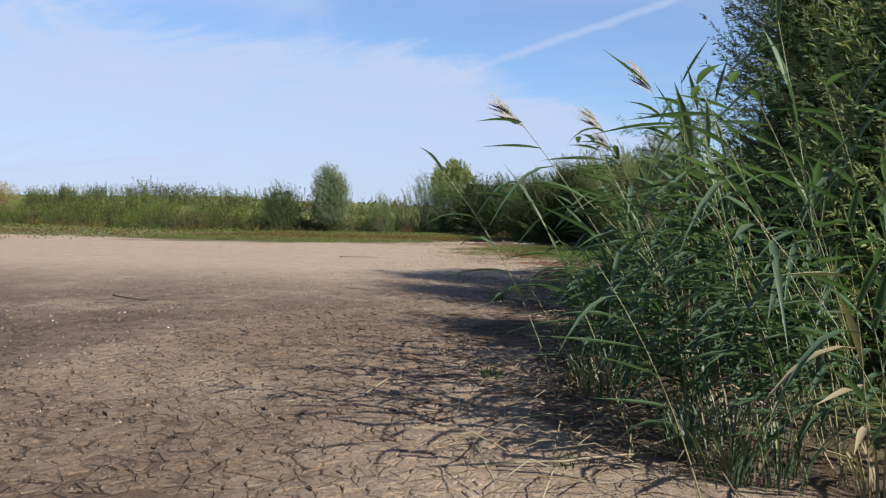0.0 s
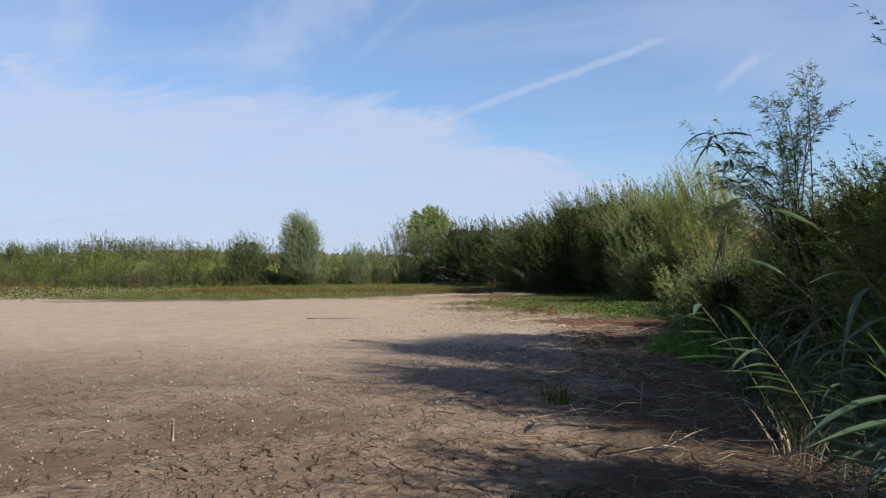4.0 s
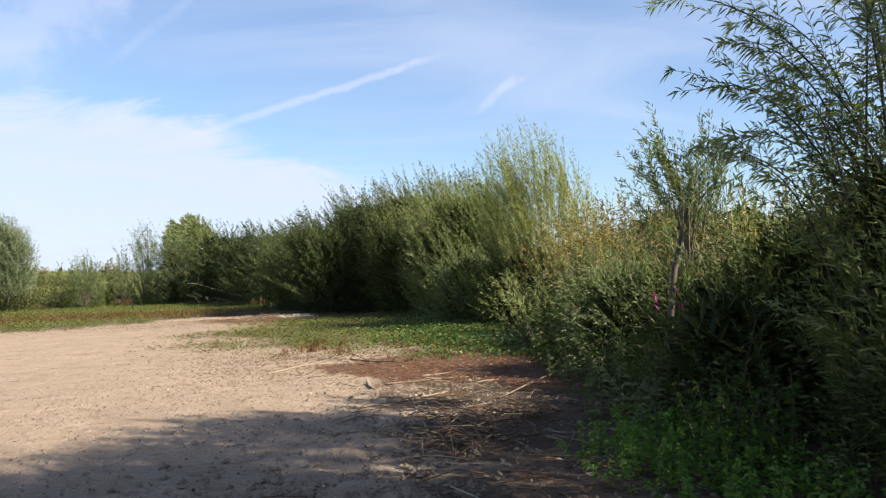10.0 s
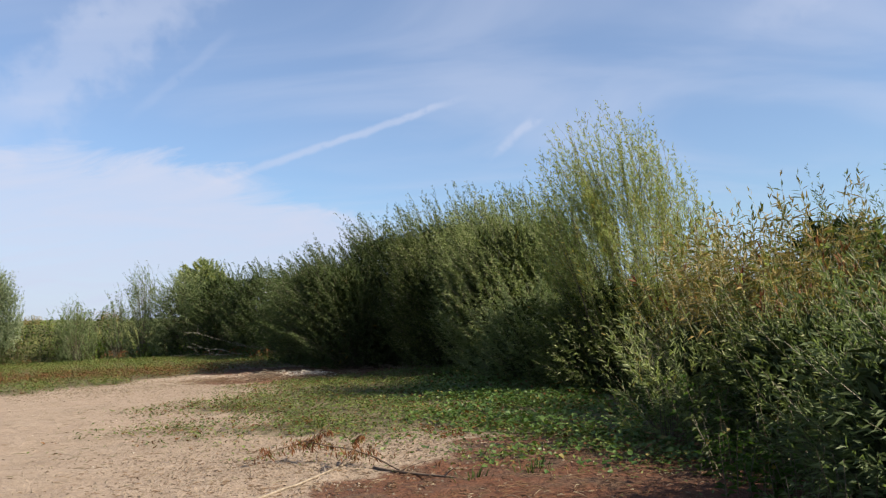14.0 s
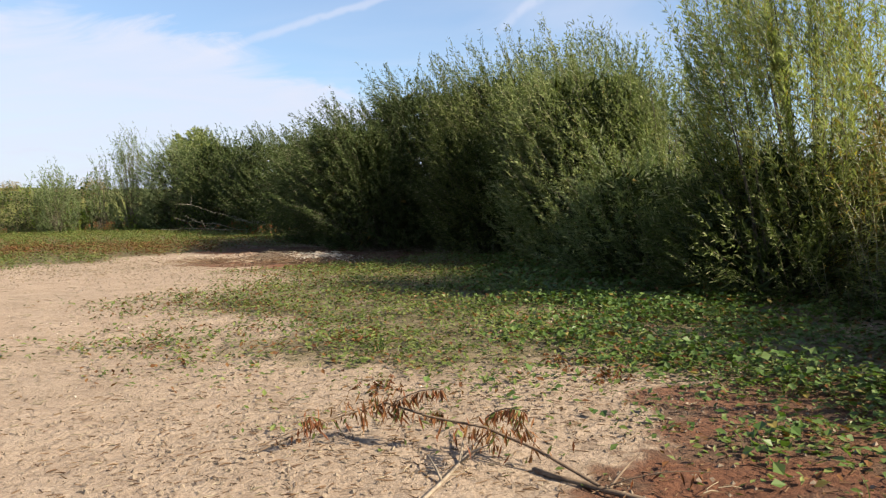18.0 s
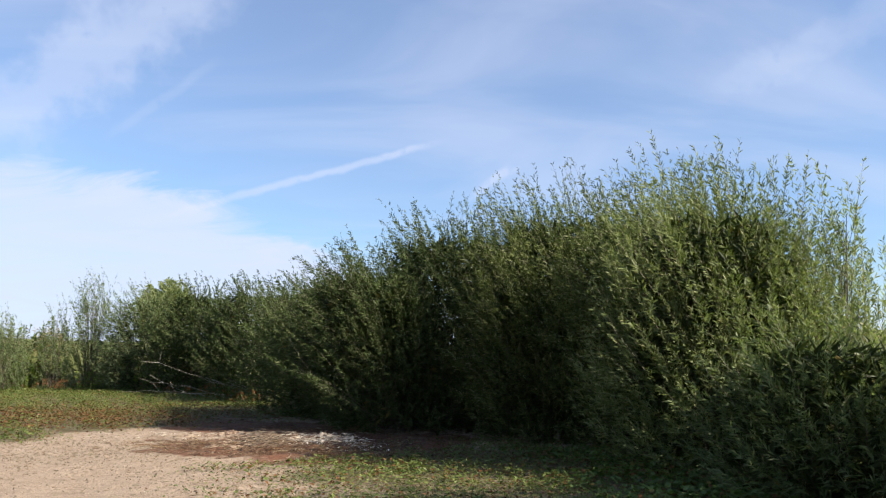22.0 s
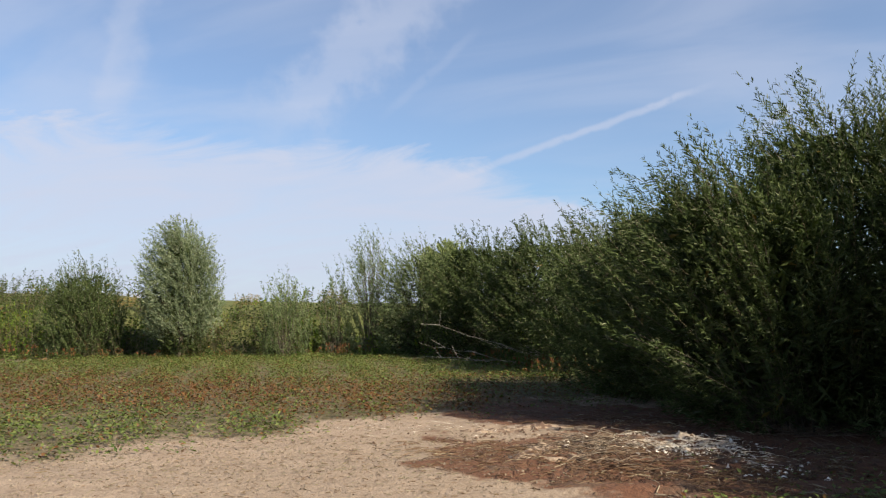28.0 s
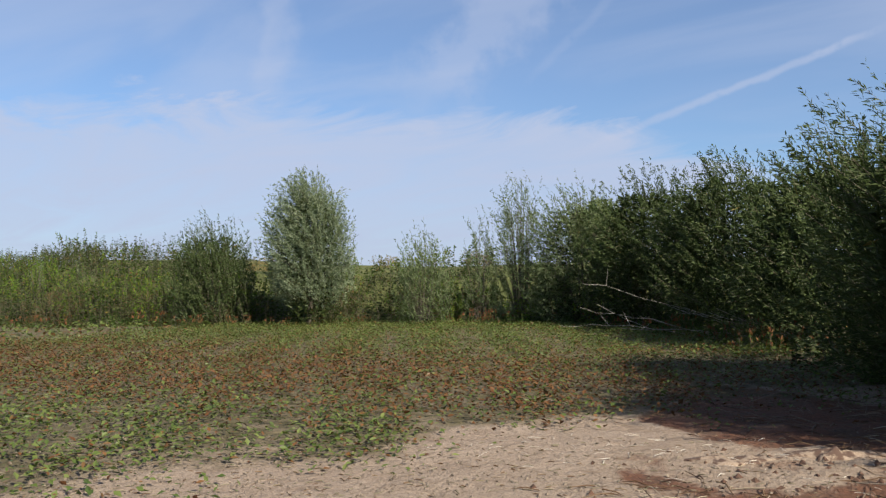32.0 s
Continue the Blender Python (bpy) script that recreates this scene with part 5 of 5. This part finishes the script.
        verts, quads = tubes(bezier(at[None], ((at + end) / 2)[None], end[None], 4), np.linspace(0.008, 0.003, 4)[None], 4)
        part("side_twig", raw_mesh("side_twig", verts, quads, GREY_WOOD, True), dead)


BLEACHED = stem_material("bleached_straw", (0.40, 0.35, 0.28), (0.66, 0.61, 0.53), 20.0)


def straw_heap(name, label, spots, spread, count, long, thick, mat, heap=0.12, flat=0.25):
    """Countless straws or twigs thrown together."""
    which = rng.integers(0, len(spots), count)
    centre = np.array(spots)[which]
    x, y = centre[:, 0] + rng.normal(0, spread[0], count), centre[:, 1] + rng.normal(0, spread[1], count)
    z = land(x, y) + rng.uniform(0, heap, count) * np.exp(-(((x - centre[:, 0]) / spread[0]) ** 2 + ((y - centre[:, 1]) / spread[1]) ** 2) / 2) + thick
    phi, size = rng.uniform(0, 2 * np.pi, count), long * rng.uniform(0.4, 1.3, count)
    way = np.stack([np.cos(phi), np.sin(phi), rng.normal(0, flat * 0.4, count)], -1) * (size / 2)[:, None]
    mid = np.stack([x, y, z], -1)
    bow = np.stack([rng.normal(0, 0.12, count), rng.normal(0, 0.12, count), rng.uniform(0.0, flat, count)], -1) * size[:, None]
    a, b = mid - way, mid + way
    for end in (a, b):
        end[:, 2] = np.maximum(end[:, 2], land(end[:, 0], end[:, 1]) + thick)
    verts, quads = tubes(bezier(a, mid + bow, b, 3), np.full((count, 1), thick) * np.array([[1, 0.95, 0.5]]) * rng.uniform(0.6, 1.5, (count, 1)), 3)
    tagged(new(name, raw_mesh(name, verts, quads, mat, True)), label, "litter", kind="stuff")


straw_heap("reed_litter", "heap of broken reddish reed stalks on the peat", [(2.75, 14.7), (2.6, 15.3), (3.0, 14.9), (2.9, 16.4), (3.2, 17.5), (3.5, 15.4), (2.3, 16.2)], (0.45, 0.5), 190, 0.5, 0.005, STRAW_DARK, 0.08, 0.25)
straw_heap("reed_litter", "knot of pale reddish stalks on the peat", [(2.55, 14.35), (2.7, 14.7)], (0.17, 0.17), 60, 0.5, 0.0065, WETWOOD, 0.2, 0.5)
straw_heap("reed_litter", "pale broken reed stalks on the peat", [(2.75, 14.7), (2.6, 15.3), (3.3, 16.0), (2.3, 17.5), (3.4, 12.0), (3.0, 10.6)], (0.5, 0.6), 60, 0.5, 0.005, DEADWOOD, 0.16, 0.3)
straw_heap("reed_litter", "long bent straw-coloured reed stalks in the shade", [(3.2, 8.0), (3.6, 9.6), (3.0, 10.8), (4.2, 9.0), (3.6, 6.6)], (0.6, 0.6), 60, 1.1, 0.006, DEADWOOD, 0.12, 0.35)
straw_heap("twig_litter", "scattered twigs and straws in the shade", [(3.0, 9.0), (3.2, 10.5), (2.8, 12), (3.6, 7.0), (3.8, 4.5), (4.2, 2.0)], (0.8, 1.0), 380, 0.45, 0.005, STRAW_DARK, 0.03, 0.2)
straw_heap("reed_litter", "dry straws among the reed stems", [(4.6, -0.8), (4.9, 0.6), (4.4, 2.0), (4.5, 4.5), (4.6, 6.8)], (0.5, 0.9), 420, 0.5, 0.004, REED_STRAW, 0.12, 0.5)
straw_heap("twig_litter", "scattered straws on the open silt", [(1, 2), (0, 6), (-2, 10), (1, 9), (-1, 14), (0, 18), (-3, 22), (-5, 30)], (2.2, 2.6), 420, 0.13, 0.0035, REED_STRAW, 0.0, 0.1)
straw_heap("drift_litter", "bleached white drift straw heaped by the thicket", [(-2.3, 37.5), (-1.9, 37.35), (-1.5, 37.4), (-1.2, 36.5)], (0.28, 0.22), 300, 0.15, 0.0036, BLEACHED, 0.16, 0.25)
straw_heap("drift_litter", "reddish broken reed litter by the thicket", [(-2.2, 35.5), (-1.4, 35.2), (-1.2, 36.2), (-2.7, 36.3), (-0.4, 36.6), (-4.2, 36.4), (-3.5, 36.0), (-3.0, 39.4), (-1.0, 38.8), (-2.2, 38.6)], (0.6, 0.5), 2000, 0.2, 0.004, STRAW_DARK, 0.08, 0.25)
straw_heap("drift_litter", "pale scattered straws by the thicket", [(-2.6, 37.4), (-4.2, 38.2), (-1.0, 36.6), (-5.4, 38.0)], (0.7, 0.35), 160, 0.12, 0.0022, BLEACHED, 0.03, 0.2)


straw_heap("leaf_litter", "short brown reed litter over the peat", [(2.0, 19.6), (1.6, 20.6), (2.8, 19.4), (3.2, 18.4), (2.4, 18.2), (3.6, 20.2)], (0.6, 0.6), 1500, 0.11, 0.003, STRAW_DARK, 0.03, 0.3)
straw_heap("leaf_litter", "short dark litter under the bushes", [(4, 10.5), (3.6, 12.4), (4, 15.8), (3.6, 8), (4.2, 5), (4.8, 0), (3.9, 17)], (0.7, 1.0), 1500, 0.12, 0.003, STRAW_DARK, 0.03, 0.3)


straw_heap("leaf_litter", "short pale stubble among the creeping plants", [(-2, 24.5), (-1, 26.5), (-2.5, 28.5), (0.5, 24.5), (-3, 31), (1.5, 26)], (1.0, 1.3), 1500, 0.08, 0.0028, REED_STRAW, 0.01, 0.2)
straw_heap("leaf_litter", "short brown stubble on the silt before the north bed", [(-9, 35.5), (-7, 36.5), (-5.5, 37), (-4, 35.8), (-8, 34), (-3, 34.5), (-6.5, 34.5), (-5, 33.6)], (1.3, 1.1), 1300, 0.05, 0.0035, STRAW_DARK, 0.012, 0.25)
straw_heap("leaf_litter", "short pale stubble on the silt before the north bed", [(-9, 35.5), (-7, 36.0), (-5.5, 36.4), (-4, 35.8), (-8, 34), (-6, 34.3), (-4.4, 37.6)], (1.3, 1.0), 1600, 0.06, 0.0035, REED_STRAW, 0.012, 0.2)


straw_heap("leaf_litter", "short broken stubble on the silt beside the docks", [(0.3, 21.5), (1.4, 22.6), (-0.8, 22.4), (2.4, 23.0), (0.0, 20.2), (1.2, 19.6)], (0.8, 0.8), 3000, 0.055, 0.003, STRAW_DARK, 0.012, 0.25)


def chips(name, label, spots, spread, count, size, mat):
    """Flat flakes and crumbs of dried silt or shell."""
    which = rng.integers(0, len(spots), count)
    centre = np.array(spots)[which]
    x, y = centre[:, 0] + rng.normal(0, spread[0], count), centre[:, 1] + rng.normal(0, spread[1], count)
    keep = edge_distance(x, y) < 0
    x, y = x[keep], y[keep]
    count = len(x)
    r = size * rng.uniform(0.3, 1.3, count)
    phi = rng.uniform(0, 6.28, count)
    corners = []
    for k in range(4):
        a = phi + k * np.pi / 2 + rng.normal(0, 0.25, count)
        rr = r * rng.uniform(0.6, 1.2, count)
        corners.append(np.stack([x + np.cos(a) * rr, y + np.sin(a) * rr, land(x, y) + rng.uniform(-0.006, 0.014, count)], -1))
    peak = np.stack([x, y, land(x, y) + 0.012 + r * rng.uniform(0.1, 0.6, count)], -1)
    verts = np.stack([*corners, peak], 1).reshape(-1, 3)
    base = np.arange(count)[:, None] * 5
    tris = np.concatenate([base + [k, (k + 1) % 4, 4] for k in range(4)])
    tagged(new(name, raw_mesh(name, verts, tris, mat)), label, "litter", kind="stuff")


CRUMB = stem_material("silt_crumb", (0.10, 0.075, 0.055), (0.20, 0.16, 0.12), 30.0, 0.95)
SHELL = stem_material("pale_shell", (0.55, 0.5, 0.42), (0.75, 0.71, 0.63), 30.0, 0.7)
chips("silt_crumbs", "crumbs and clods of dried silt", [(1, 1), (2, 5), (0, 8), (1.5, 11), (2, 14.5), (2.2, 16), (-2, 5), (-1, 12)], (1.6, 1.8), 5200, 0.016, CRUMB)
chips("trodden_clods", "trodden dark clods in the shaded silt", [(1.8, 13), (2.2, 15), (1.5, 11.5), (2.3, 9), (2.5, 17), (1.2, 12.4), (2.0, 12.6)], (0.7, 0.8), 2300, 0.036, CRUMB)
chips("peat_clods", "dark crumbly clods of peat by the thicket", [(-2.4, 36.9), (-1.4, 36.8), (-3.4, 37.4), (-1.0, 37.4), (-1.6, 35.6), (-0.6, 35.4), (-2.6, 36.0)], (0.7, 0.5), 1800, 0.03, stem_material("peat_crumb", (0.03, 0.016, 0.010), (0.10, 0.05, 0.03), 30.0, 0.95))
chips("silt_crumbs", "crumbs of dried silt beside the docks", [(0.3, 21.5), (1.4, 22.6), (-0.8, 22.4), (2.4, 23.2), (0.0, 19.8), (-1, 17.5)], (1.0, 1.0), 2600, 0.016, CRUMB)
chips("silt_crumbs", "crumbs of dried silt before the north bed", [(-7, 35), (-4.5, 36), (-3, 33), (-9, 34)], (1.4, 1.4), 2200, 0.018, CRUMB)
chips("shell_bits", "pale bits of shell on the open silt", [(-1, 3), (-3, 7), (-1, 10), (0, 16), (-4, 14), (-3, 25)], (2.2, 2.8), 300, 0.007, SHELL)
chips("drift_flakes", "bleached white flakes of dried weed by the thicket", [(-2.35, 37.45), (-2.0, 37.6), (-1.7, 37.4), (-1.4, 37.45), (-1.9, 37.0), (-1.3, 36.4), (-0.9, 36.0), (-2.9, 37.3)], (0.24, 0.22), 420, 0.03, SHELL)


def drift_mound(x, y, rx, ry, tall, turn, mat, label):
    """A low ragged mound of matted dry weed and silt with a broken edge."""
    rings, spokes = 9, 30
    a = np.tile(np.linspace(0, 2 * np.pi, spokes, endpoint=False), rings)
    q = np.repeat(np.linspace(0.0, 1.0, rings), spokes)
    rim = 1 + 0.22 * np.sin(3 * a + x * 7) + 0.16 * np.sin(7 * a + y * 5) + 0.10 * np.sin(11 * a - x * 3)
    u, v = np.cos(a) * q * rim * rx, np.sin(a) * q * rim * ry
    px, py = x + u * math.cos(turn) - v * math.sin(turn), y + u * math.sin(turn) + v * math.cos(turn)
    lift = 0.75 * tall * (1 - q**2) * (0.45 + 0.9 * waves(px, py, 9.0, 21)) + 0.5 * tall * waves(px, py, 31.0, 22) * (1 - q)
    z = land(px, py) + np.where(q > 0.98, -0.03, np.maximum(lift, -0.01) + 0.012 * rng.uniform(0, 1, len(q)))
    k = np.arange((rings - 1) * spokes)
    right = (k // spokes) * spokes + (k + 1) % spokes
    quads = np.stack([k, right, right + spokes, k + spokes], -1)
    tagged(new("drift_mound", raw_mesh("drift_mound", np.stack([px, py, z], -1), quads, mat, True)), label, "litter", "drift mounds by the thicket")


def crust_material(name, pale, dull, stain):
    mat, n = material(name)
    place = n.add("ShaderNodeTexCoord").outputs["Object"]
    fine, broad = n.noise(place, 60.0, 5.0, 0.7), n.noise(place, 9.0, 4.0, 0.6)
    colour = n.mix(n.step(fine, 0.35, 0.62), dull, pale)
    colour = n.mix(n.step(broad, 0.47, 0.58), colour, stain)
    skin = n.add("ShaderNodeBsdfPrincipled", colour)
    skin.inputs["Roughness"].default_value = 0.95
    n.add("ShaderNodeOutputMaterial", skin.outputs[0])
    return mat


WHITE_CRUST = crust_material("white_dried_weed", (0.46, 0.40, 0.32), (0.25, 0.19, 0.14), (0.11, 0.065, 0.04))
SILT_CRUST = crust_material("pale_silt_crust", (0.25, 0.19, 0.14), (0.16, 0.115, 0.08), (0.07, 0.04, 0.027))
for x, y, rx, ry, tall, turn in ((-2.25, 37.5, 0.36, 0.27, 0.11, 0.3), (-1.85, 37.72, 0.30, 0.24, 0.12, -0.2), (-1.48, 37.5, 0.27, 0.24, 0.10, 0.6), (-1.8, 37.15, 0.28, 0.14, 0.06, 0.1), (-1.25, 36.35, 0.16, 0.12, 0.07, 0.4)):
    drift_mound(x, y, rx, ry, tall, turn, WHITE_CRUST, "ragged white mat of bleached dried weed on peat")
for x, y, rx, ry, tall, turn in ((-3.45, 36.4, 0.50, 0.17, 0.10, 1.2), (-3.1, 36.15, 0.28, 0.16, 0.06, 0.3), (-3.65, 38.45, 0.42, 0.13, 0.08, 0.4), (-4.4, 38.05, 0.36, 0.14, 0.06, 0.5), (-3.5, 36.95, 0.25, 0.14, 0.05, 0.0)):
    drift_mound(x, y, rx, ry, tall, turn, SILT_CRUST, "pale crumbling ridge of dried silt on peat")
straw_heap("twig_heap", "heap of pale brown dead twigs on the peat", [(-2.95, 37.3), (-2.7, 37.55), (-2.95, 36.75), (-2.65, 36.9), (-2.6, 36.2)], (0.2, 0.22), 90, 0.36, 0.0045, DEADWOOD, 0.2, 0.3)
straw_heap("twig_heap", "dark rotten twigs in the drift heap", [(-2.9, 37.2), (-2.6, 37.2), (-3.2, 36.7), (-2.5, 36.0)], (0.3, 0.3), 260, 0.30, 0.005, WETWOOD, 0.15, 0.3)
straw_heap("dead_twigs", "grey dead twigs piled under the thicket", [(-4.0, 40.4), (-3.0, 40.6), (-2.0, 40.0), (-1.0, 39.2), (-0.3, 38.2), (0.8, 37.4), (1.6, 36.6)], (0.5, 0.35), 170, 0.6, 0.005, WETWOOD, 0.2, 0.3)

# ---- the far distance ----


def far_wood():
    """A low wood on the skyline: many ragged crowns."""
    leaves = 9000
    phi = rng.uniform(radians(-60), radians(25), leaves)
    far = rng.uniform(420, 520, leaves)
    up = 2.2 + rng.uniform(0, 1, leaves) ** 0.8 * (3.2 + 1.2 * np.sin(phi * 31) + 0.9 * np.sin(phi * 83 + 1))
    pos = np.stack([np.sin(phi) * far, np.cos(phi) * far, up], -1)
    verts, tris = leaf_arrays(pos, rng.normal(size=(leaves, 3)), rng.uniform(3, 6, leaves), rng.uniform(2, 4, leaves))
    tagged(new("far_wood", raw_mesh("far_wood", verts, tris, WILLOW_SHADED)), "dark low wood on the skyline", "wood", kind="stuff")


far_wood()


def warning_sign():
    """A red-rimmed triangle, point down, on a grey pole."""
    root = tagged(new("road_sign"), "red and white triangular road sign on a grey pole", "sign")
    root.location = (-87.4, 80.2, height(-87.4, 80.2))
    paint, n = material("red_sign_paint")
    skin = n.add("ShaderNodeBsdfPrincipled", n.mix(n.noise(None, 6.0), (0.55, 0.02, 0.03), (0.45, 0.02, 0.03)))
    skin.inputs["Roughness"].default_value = 0.4
    n.add("ShaderNodeOutputMaterial", skin.outputs[0])
    white, n = material("white_sign_paint")
    skin = n.add("ShaderNodeBsdfPrincipled", n.mix(n.noise(None, 6.0), (0.8, 0.8, 0.8), (0.7, 0.7, 0.7)))
    n.add("ShaderNodeOutputMaterial", skin.outputs[0])
    top = 10.2 - root.location.z
    verts, quads = tubes(np.array([[(0, 0, -0.2), (0, 0, top * 0.5), (0, 0, top)]], float), np.full((1, 3), 0.07), 8)
    part("pole", raw_mesh("pole", verts, quads, stem_material("galvanised_pole", (0.3, 0.31, 0.32), (0.4, 0.41, 0.42), 8.0, 0.45), True), root)
    for name, mat, size, front in (("rim", paint, 0.75, 0.0), ("face", white, 0.17, -0.04)):
        c = [(-size, top - 0.12 + (size - 0.75) * 0.55), (size, top - 0.12 + (size - 0.75) * 0.55), (0, top - 0.12 - size * 1.05 - (0.75 - size) * 0.62)]
        ring = [(x, front - 0.08 - depth, z) for depth in (0, 0.03) for x, z in c]
        faces = [(0, 1, 2), (5, 4, 3), (0, 3, 4), (0, 4, 1), (1, 4, 5), (1, 5, 2), (2, 5, 3), (2, 3, 0)]
        holder = part(name, raw_mesh(name, np.array(ring), np.array(faces), mat), root if name == "rim" else holder)
    root.rotation_euler.z = radians(47)


warning_sign()

# ---- cracked plates of dried silt near the reeds ----


def cells(x_range, y_range, size, seed):
    """Uneven cells over a patch of ground: each one a centre and its outline, drawn in from its neighbours by uneven gaps."""
    r = np.random.default_rng(seed)
    nx, ny = int((x_range[1] - x_range[0]) / size), int((y_range[1] - y_range[0]) / (size * 0.87))
    pts = np.array([[(x_range[0] + (i + 0.5 * (j % 2)) * size + r.normal(0, size * 0.24), y_range[0] + j * size * 0.87 + r.normal(0, size * 0.24)) for i in range(nx)] for j in range(ny)])
    out = []
    for j in range(2, ny - 2):
        for i in range(2, nx - 2):
            c = pts[j, i]
            shape = [c + size * 1.3 * np.array([math.cos(a), math.sin(a)]) for a in (0.4, 1.97, 3.54, 5.11)]
            for q in pts[j - 2 : j + 3, i - 2 : i + 3].reshape(-1, 2):
                way = q - c
                far = np.hypot(*way)
                if far < 1e-6:
                    continue
                way, limit = way / far, far / 2 - r.choice([0.001, 0.003, 0.007], p=[0.5, 0.33, 0.17])
                kept = []
                for a, b in zip(shape, shape[1:] + shape[:1]):
                    da, db = (a - c) @ way - limit, (b - c) @ way - limit
                    if da <= 0:
                        kept.append(a)
                    if da * db < 0:
                        kept.append(a + (b - a) * da / (da - db))
                shape = kept
                if len(shape) < 3:
                    break
            if len(shape) >= 3:
                out.append((c, np.array(shape)))
    return out


def plate(c, shape, thick):
    """Vertices and triangles of one plate: a flat top with a worn rim and sloping sides."""
    n = len(shape)
    z0 = land(np.array([c[0]]), np.array([c[1]]))[0]
    tilt = rng.normal(0, 0.05, 2)
    lift = rng.normal(0, 0.003)
    rings = []
    for pull, down in ((0.84, 0.0), (1.0, 0.006), (0.97, thick + 0.02)):
        flat = c + (shape - c) * pull
        rings.append(np.column_stack([flat, z0 + thick + lift - down + (flat - c) @ tilt]))
    verts = np.concatenate(rings + [[[*c, z0 + thick + lift - 0.002]]])
    tris = [(k, (k + 1) % n, 3 * n) for k in range(n)]
    for ring in (0, 1):
        for k in range(n):
            a, b = ring * n + k, ring * n + (k + 1) % n
            tris += [(b, a, a + n), (b, a + n, b + n)]
    return verts, np.array(tris)


def cracked_bed():
    rest_v, rest_t, base, single = [], [], 0, 0
    ground_sheet = bpy.data.objects["ground"]
    for c, shape in cells((-1.8, 4.6), (-2.3, 7.2), 0.12, 5):
        rag = 0.35 * waves(np.array([c[0]]), np.array([c[1]]), 1.4, 17)[0]
        inside = min(c[0] + 1.6 - 0.15 * c[1], 4.7 - 0.22 * max(c[1], 0) - c[0], c[1] + 2.4, 6.8 - c[1])
        thick = 0.012 * float(smooth(np.array([inside + rag]), 0.0, 1.2)[0])
        if thick < 0.003 or rng.random() < 0.06:
            continue
        verts, tris = plate(c, shape, thick)
        if c[0] > 2.0 and c[1] < 2.0 and single < 300:
            piece = raw_mesh("mud_plate", verts, tris, GROUND)
            soil_zones(piece, verts[:, 0], verts[:, 1], 0.8)
            part("mud_plate", piece, ground_sheet)
            single += 1
        else:
            rest_v.append(verts)
            rest_t.append(tris + base)
            base += len(verts)
    verts = np.concatenate(rest_v)
    rest = raw_mesh("mud_plates", verts, np.concatenate(rest_t), GROUND)
    soil_zones(rest, verts[:, 0], verts[:, 1], 0.8)
    part("mud_plates", rest, ground_sheet, kind="stuff")


cracked_bed()
